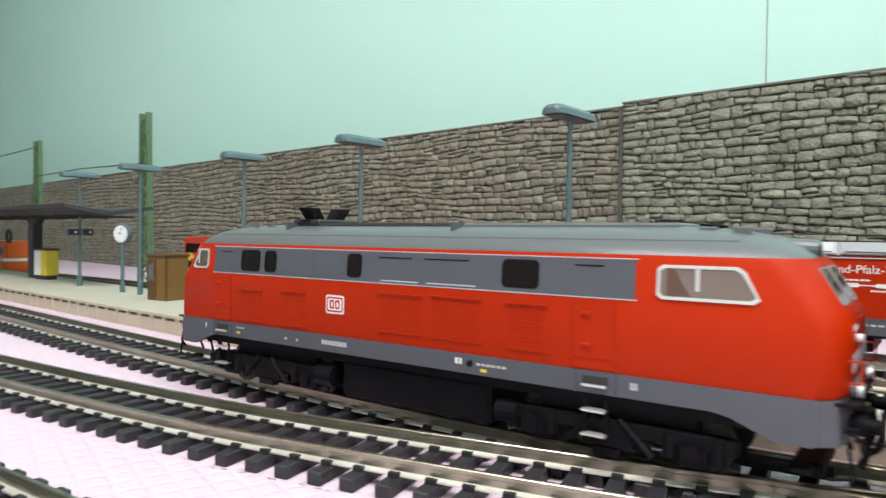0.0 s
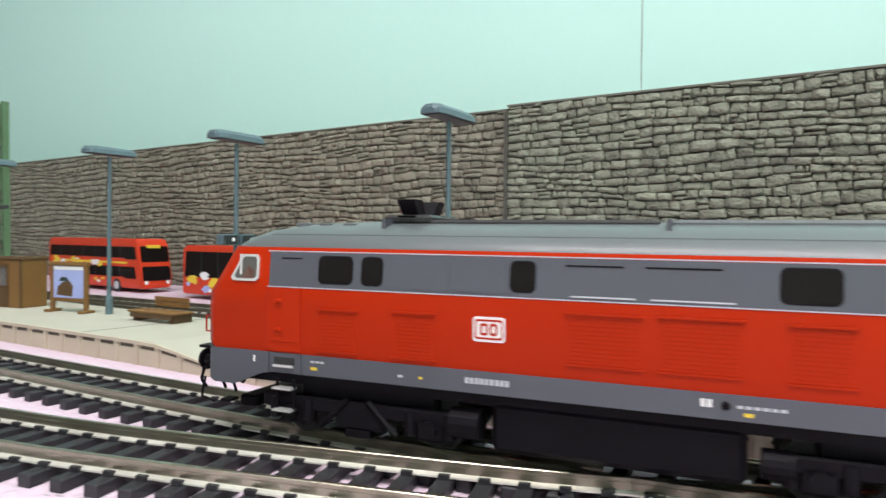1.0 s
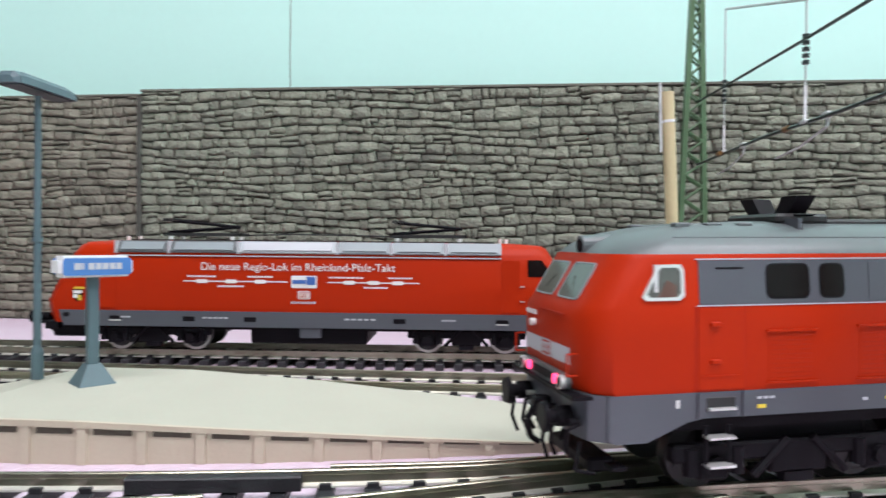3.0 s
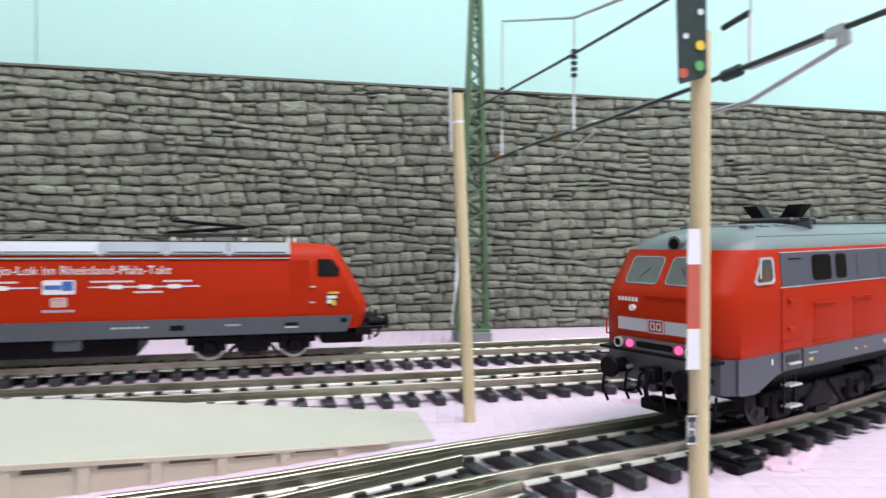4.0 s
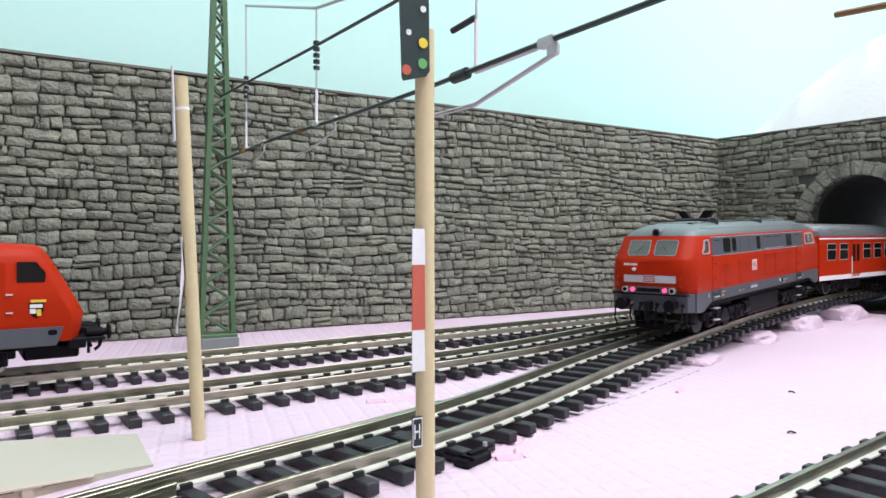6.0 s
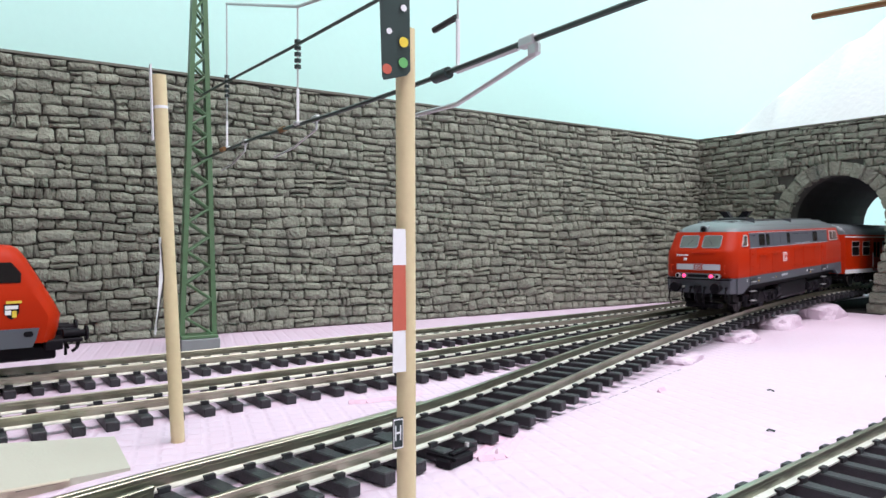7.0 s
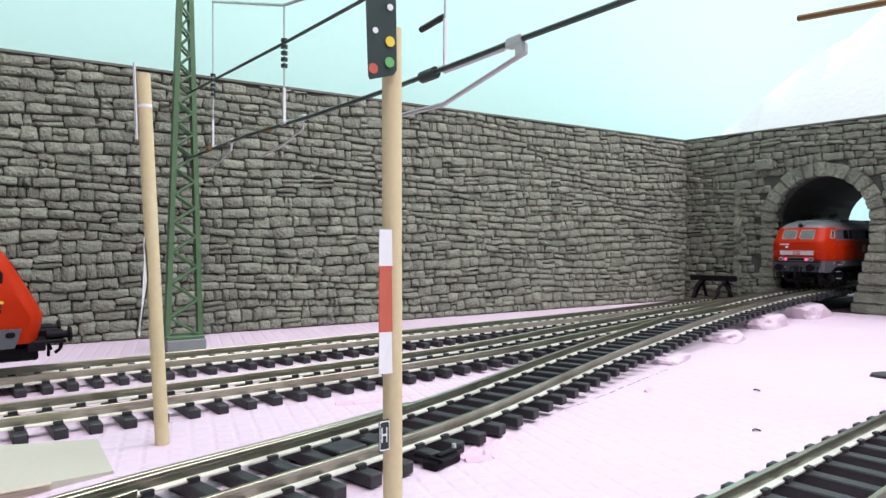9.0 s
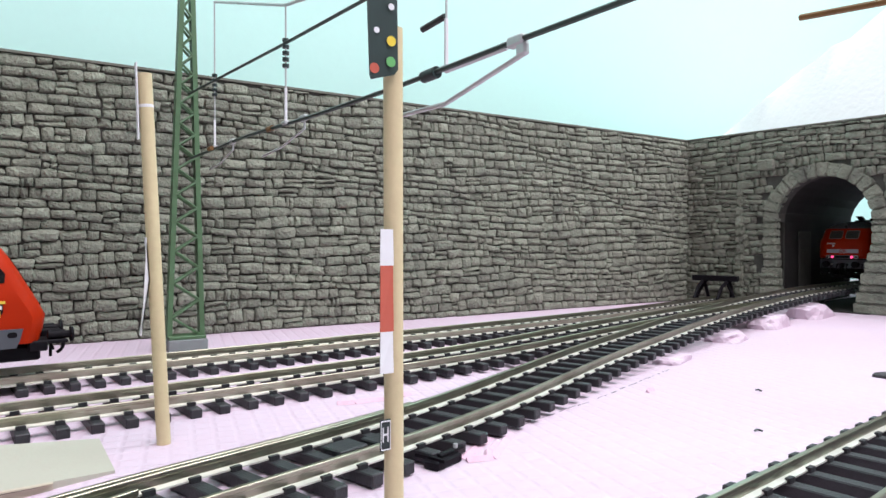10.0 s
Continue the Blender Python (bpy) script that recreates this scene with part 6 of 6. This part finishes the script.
def build_buffer_stop():
    b = thing("buffer_stop", place(49.05, 35.1, 0.0, 12), "black buffer stop at the end of the siding", "buffer stop")
    for s in (-1, 1):
        bm = bmesh.new()
        tube(bm, [(-2.2, s * 0.88, 0.5), (-1.5, s * 0.9, 1.35), (-0.45, s * 0.95, 1.85)], 0.13, 8)
        tube(bm, [(-0.45, s * 0.95, 1.9), (0.1, s * 1.0, 1.3), (0.3, s * 0.9, 0.5)], 0.13, 8)
        tube(bm, [(-0.4, s * 0.7, 1.9), (-0.5, s * 1.25, 1.0), (-0.5, s * 1.5, 0.3)], 0.13, 8)
        part("bent_rail", bm, M_BLACK, b, "bent black rail frame")
    part("beam", boxes((-0.75, -0.35, -1.75, 1.75, 1.78, 2.2), bevel=0.04), M_BLACK, b, "black buffer beam")


build_buffer_stop()


def lump(name, x, y, sx, sy, sz, turn, mat, label, category, seed):
    bm = bmesh.new()
    bmesh.ops.create_icosphere(bm, subdivisions=3, radius=1.0)
    for v in bm.verts:
        n = noise.noise((v.co.x * 1.3 + seed, v.co.y * 1.3, v.co.z * 1.3)) * 0.35 + noise.noise((v.co.x * 4 + seed, v.co.y * 4, v.co.z * 4)) * 0.13
        v.co *= 1 + n
        v.co.x = max(-0.85, min(0.85, v.co.x)) * sx
        v.co.y = max(-0.8, min(0.8, v.co.y)) * sy
        v.co.z = max(0.0, min(0.75, v.co.z)) * sz
    return solid(name, bm, mat, place(x, y, 0, turn), label, category, group="foam scraps" if "foam" in name else "")


lump("foam_chunk", 32.4, 22.9, 1.7, 1.0, 0.55, 20, M_FOAM, "broken pink foam wedge beside the climbing track", "foam scrap", 1)
lump("foam_chunk", 38.8, 24.75, 2.0, 1.1, 0.9, 16, M_FOAM, "broken pink foam wedge beside the climbing track", "foam scrap", 2)
lump("foam_chunk", 46.2, 26.25, 2.5, 1.2, 1.05, 14, M_FOAM, "broken pink foam wedge by the tunnel mouth", "foam scrap", 3)
lump("foam_chunk", 25.2, 20.5, 1.4, 0.7, 0.32, 22, M_FOAM, "small foam scrap beside the track", "foam scrap", 6)


def shred(x, y, turn, pieces, label):
    """Thin torn curls of foam skin lying on the board."""
    bm = bmesh.new()
    for pts, w, h in pieces:
        for (x0, y0), (x1, y1) in zip(pts, pts[1:]):
            dx, dy = x1 - x0, y1 - y0
            n = math.hypot(dx, dy)
            ox, oy = -dy / n * w / 2, dx / n * w / 2
            a = [bm.verts.new(c) for c in ((x0 - ox, y0 - oy, 0.006), (x1 - ox, y1 - oy, 0.006), (x1 + ox * 0.3, y1 + oy * 0.3, h), (x0 + ox * 0.3, y0 + oy * 0.3, h), (x0 + ox, y0 + oy, 0.004), (x1 + ox, y1 + oy, 0.004))]
            for f in ((0, 1, 2, 3), (3, 2, 5, 4), (0, 3, 4), (1, 5, 2), (0, 4, 5, 1)):
                bm.faces.new([a[k] for k in f])
    return solid("foam_shred", bm, M_PINK, place(x, y, 0, turn), label, "foam scrap", group="foam scraps")


shred(10.95, 14.5, 0, (([(0, 0.15), (0.35, 0.05), (0.6, 0.0), (0.8, 0.18), (1.2, 0.5), (1.6, 0.85), (2.1, 1.2)], 0.2, 0.1), ([(0.55, 0.1), (0.8, 0.45), (1.05, 0.62), (1.5, 0.95)], 0.2, 0.07), ([(0.0, 0.35), (0.4, 0.6), (0.9, 0.95), (1.5, 1.3)], 0.28, 0.04)), "torn curl of pink foam skin on the board")
shred(10.7, 20.75, -2, (([(0, 0.2), (0.5, 0.05), (1.0, 0.08), (1.5, -0.03), (2.1, 0.1), (2.5, 0.35)], 0.2, 0.1),), "torn strip of pink foam skin beside the track")
shred(19.7, 17.1, 10, (([(0, 0), (0.25, 0.12), (0.45, 0.05)], 0.14, 0.1),), "tiny torn curl of pink foam")
# made-up dark lump in place of a soft shadow cast from outside
lump("shadow_lump", 28.95, 14.15, 0.55, 0.5, 0.2, 0, M_CANOPY, "small flat dark lump standing in for a soft shadow at the board's edge", "clump", 7)


def pencil_line(pts, seed):
    """A worn, broken pencil stroke along a cut in the board."""
    rnd = random.Random(seed)
    bm = bmesh.new()
    for (x0, y0), (x1, y1) in zip(pts, pts[1:]):
        n = max(2, int(math.hypot(x1 - x0, y1 - y0) / 0.22))
        for k in range(n):
            if rnd.random() < 0.72:
                a, b = k / n, (k + rnd.uniform(0.5, 1.0)) / n
                j = rnd.uniform(-0.03, 0.03)
                tube(bm, [(x0 + (x1 - x0) * a, y0 + (y1 - y0) * a + j, 0.004), (x0 + (x1 - x0) * b, y0 + (y1 - y0) * b + j * 0.5, 0.004)], rnd.uniform(0.010, 0.022), 4)
    solid("pencil_line", bm, M_PENCIL, pose(0, 0, 0), "broken grey pencil stroke drawn on the foam board", "pencil line", group="pencil lines")


M_PENCIL = material("grey_pencil", (0.32, 0.29, 0.32), 0.9, vary=0.3, scale=300)
pencil_line([(23.5, 19.3), (20.8, 18.4), (18.6, 17.65), (17.2, 17.2), (16.1, 16.95), (14.9, 16.6), (13.9, 16.3)], 3)
pencil_line([(-11.95, 6.0), (-11.3, 6.25), (-11.0, 6.6)], 4)
pencil_line([(-10.6, 6.45), (-9.95, 6.7), (-9.1, 6.95)], 5)


def build_crumbs():
    rnd = random.Random(12)
    for x, y in ((22.9, 15.2), (18.6, 12.5)):
        bm = bmesh.new()
        a = rnd.uniform(0, 3)
        tube(bm, [(0, 0, 0.03), (0.13 * math.cos(a), 0.13 * math.sin(a), 0.05), (0.2 * math.cos(a + 0.4), 0.2 * math.sin(a + 0.4), 0.03)], 0.025, 5)
        solid("crumb", bm, M_BOARD, place(x, y), "tiny dark crumb lying on the foam board", "crumb", group="crumbs")


build_crumbs()


def build_turnout_bits():
    t = thing("turnout_drive", place(10.4, 14.75, 0, 20), "small black turnout drive with pins beside the track", "turnout drive")
    part("case", boxes((-0.45, 0.45, -0.2, 0.2, 0, 0.2), bevel=0.04), M_BLACK, t)
    part("slide", boxes((-0.15, 0.7, -0.07, 0.07, 0.2, 0.27), bevel=0.02), M_BLACK, t)
    part("pin", rod(((0.45, 0, 0.2), (0.45, 0, 0.36), 0.05), n=8), M_SILVER, t)
    part("lever", boxes((-0.35, -0.27, -0.3, 0.5, 0.18, 0.25)), M_BLACK, t)
    g = thing("turnout_plate", pose(0, 0, 0), "turnout with point blade, outer rail and black cover plates", "turnout")
    def beside(a, b, off0, off1, z):
        pts = LINE_MAIN.stretch(a, b, 0.8)
        out = []
        for k, q in enumerate(pts):
            d = (pts[min(k + 1, len(pts) - 1)] - pts[max(k - 1, 0)]).normalized()
            out.append(q + Vector((-d.y, d.x, 0)) * (off0 + (off1 - off0) * k / (len(pts) - 1)) + Vector((0, 0, z)))
        return out

    part("stock_rail", sweep(bmesh.new(), beside(98.5, 112.5, 1.16, 1.02, 0.27), RAIL), M_RAIL, g, "dull outer stock rail of the turnout")
    part("guard_bar", sweep(bmesh.new(), beside(94.9, 98.0, 0.66, 0.66, 0.3), ((-0.13, 0.0), (0.13, 0.0), (0.13, 0.24), (0.1, 0.27), (-0.1, 0.27), (-0.13, 0.24))), M_SLEEPER, g, "black plastic guard bar")
    part("point_blade", sweep(bmesh.new(), beside(92.0, 96.5, -0.6, -0.3, 0.28), RAIL), M_RAIL, g, "loose point blade")
    for s, w, off in ((109.35, 0.8, 0.18), (110.2, 0.6, -0.05)):
        p, d = LINE_MAIN.at(s), LINE_MAIN.way(s)
        ob = part("cover_plate", boxes((-w / 2, w / 2, off - 0.34, off + 0.34, 0.2, 0.36), bevel=0.03), M_SLEEPER, g, "black cover plate")
        ob.matrix_basis = place(p.x, p.y, p.z, math.degrees(math.atan2(d.y, d.x)))


build_turnout_bits()


# ---- what moves ----
# length along the main track of the locomotive's trailing buffers
LOCO_S = [(0, 80.05), (0.5, 83.6), (1, 87.25), (1.5, 90.98), (2, 94.68), (2.5, 98.33), (4, 109.0), (4.5, 113.0), (5, 116.8), (5.5, 120.6), (6.2, 125.8), (7.5, 136.1), (8, 140.3), (8.5, 144.9), (9, 149.2), (9.5, 153.2), (10, 156.9)]
RUN = Line([(t * 10, s, 0) for t, s in LOCO_S])


def run_at(t):
    ts = [p.x / 10 for p in RUN.p]
    return float(np.interp(t, ts, [p.y for p in RUN.p]))


def ride(s, back, front):
    """The pose of a vehicle whose pivots stand at s + back and s + front on the main track."""
    a, b = LINE_MAIN.at(s + back), LINE_MAIN.at(s + front)
    d, m = b - a, a.lerp(b, 0.5) * CM
    m.z += float(np.interp(s, (82, 92), (-0.13, 0.02))) * CM   # the board sags under the platform road
    return pose(m.x, m.y, m.z + 0.58 * CM, 0, -math.degrees(math.atan2(d.z, d.xy.length)), math.degrees(math.atan2(d.y, d.x)))


def motions():
    times = [0.2 * k for k in range(51)]
    walk(LOCO, [(t, ride(run_at(t), 9.42 - 4.94, 9.42 + 4.94)) for t in times])
    walk(COACH, [(t, ride(run_at(t) + 18.85, 13.45 - 9.2, 13.45 + 9.2)) for t in times])
    turns = [k / 15 for k in range(151)]
    for wheels in (LOCO_WHEELS, COACH_WHEELS):
        for ob, x, r in wheels:
            walk(ob, [(t, pose(x * CM, 0, r * CM, 0, math.degrees((run_at(t) - run_at(0)) / r), 0)) for t in turns])


motions()
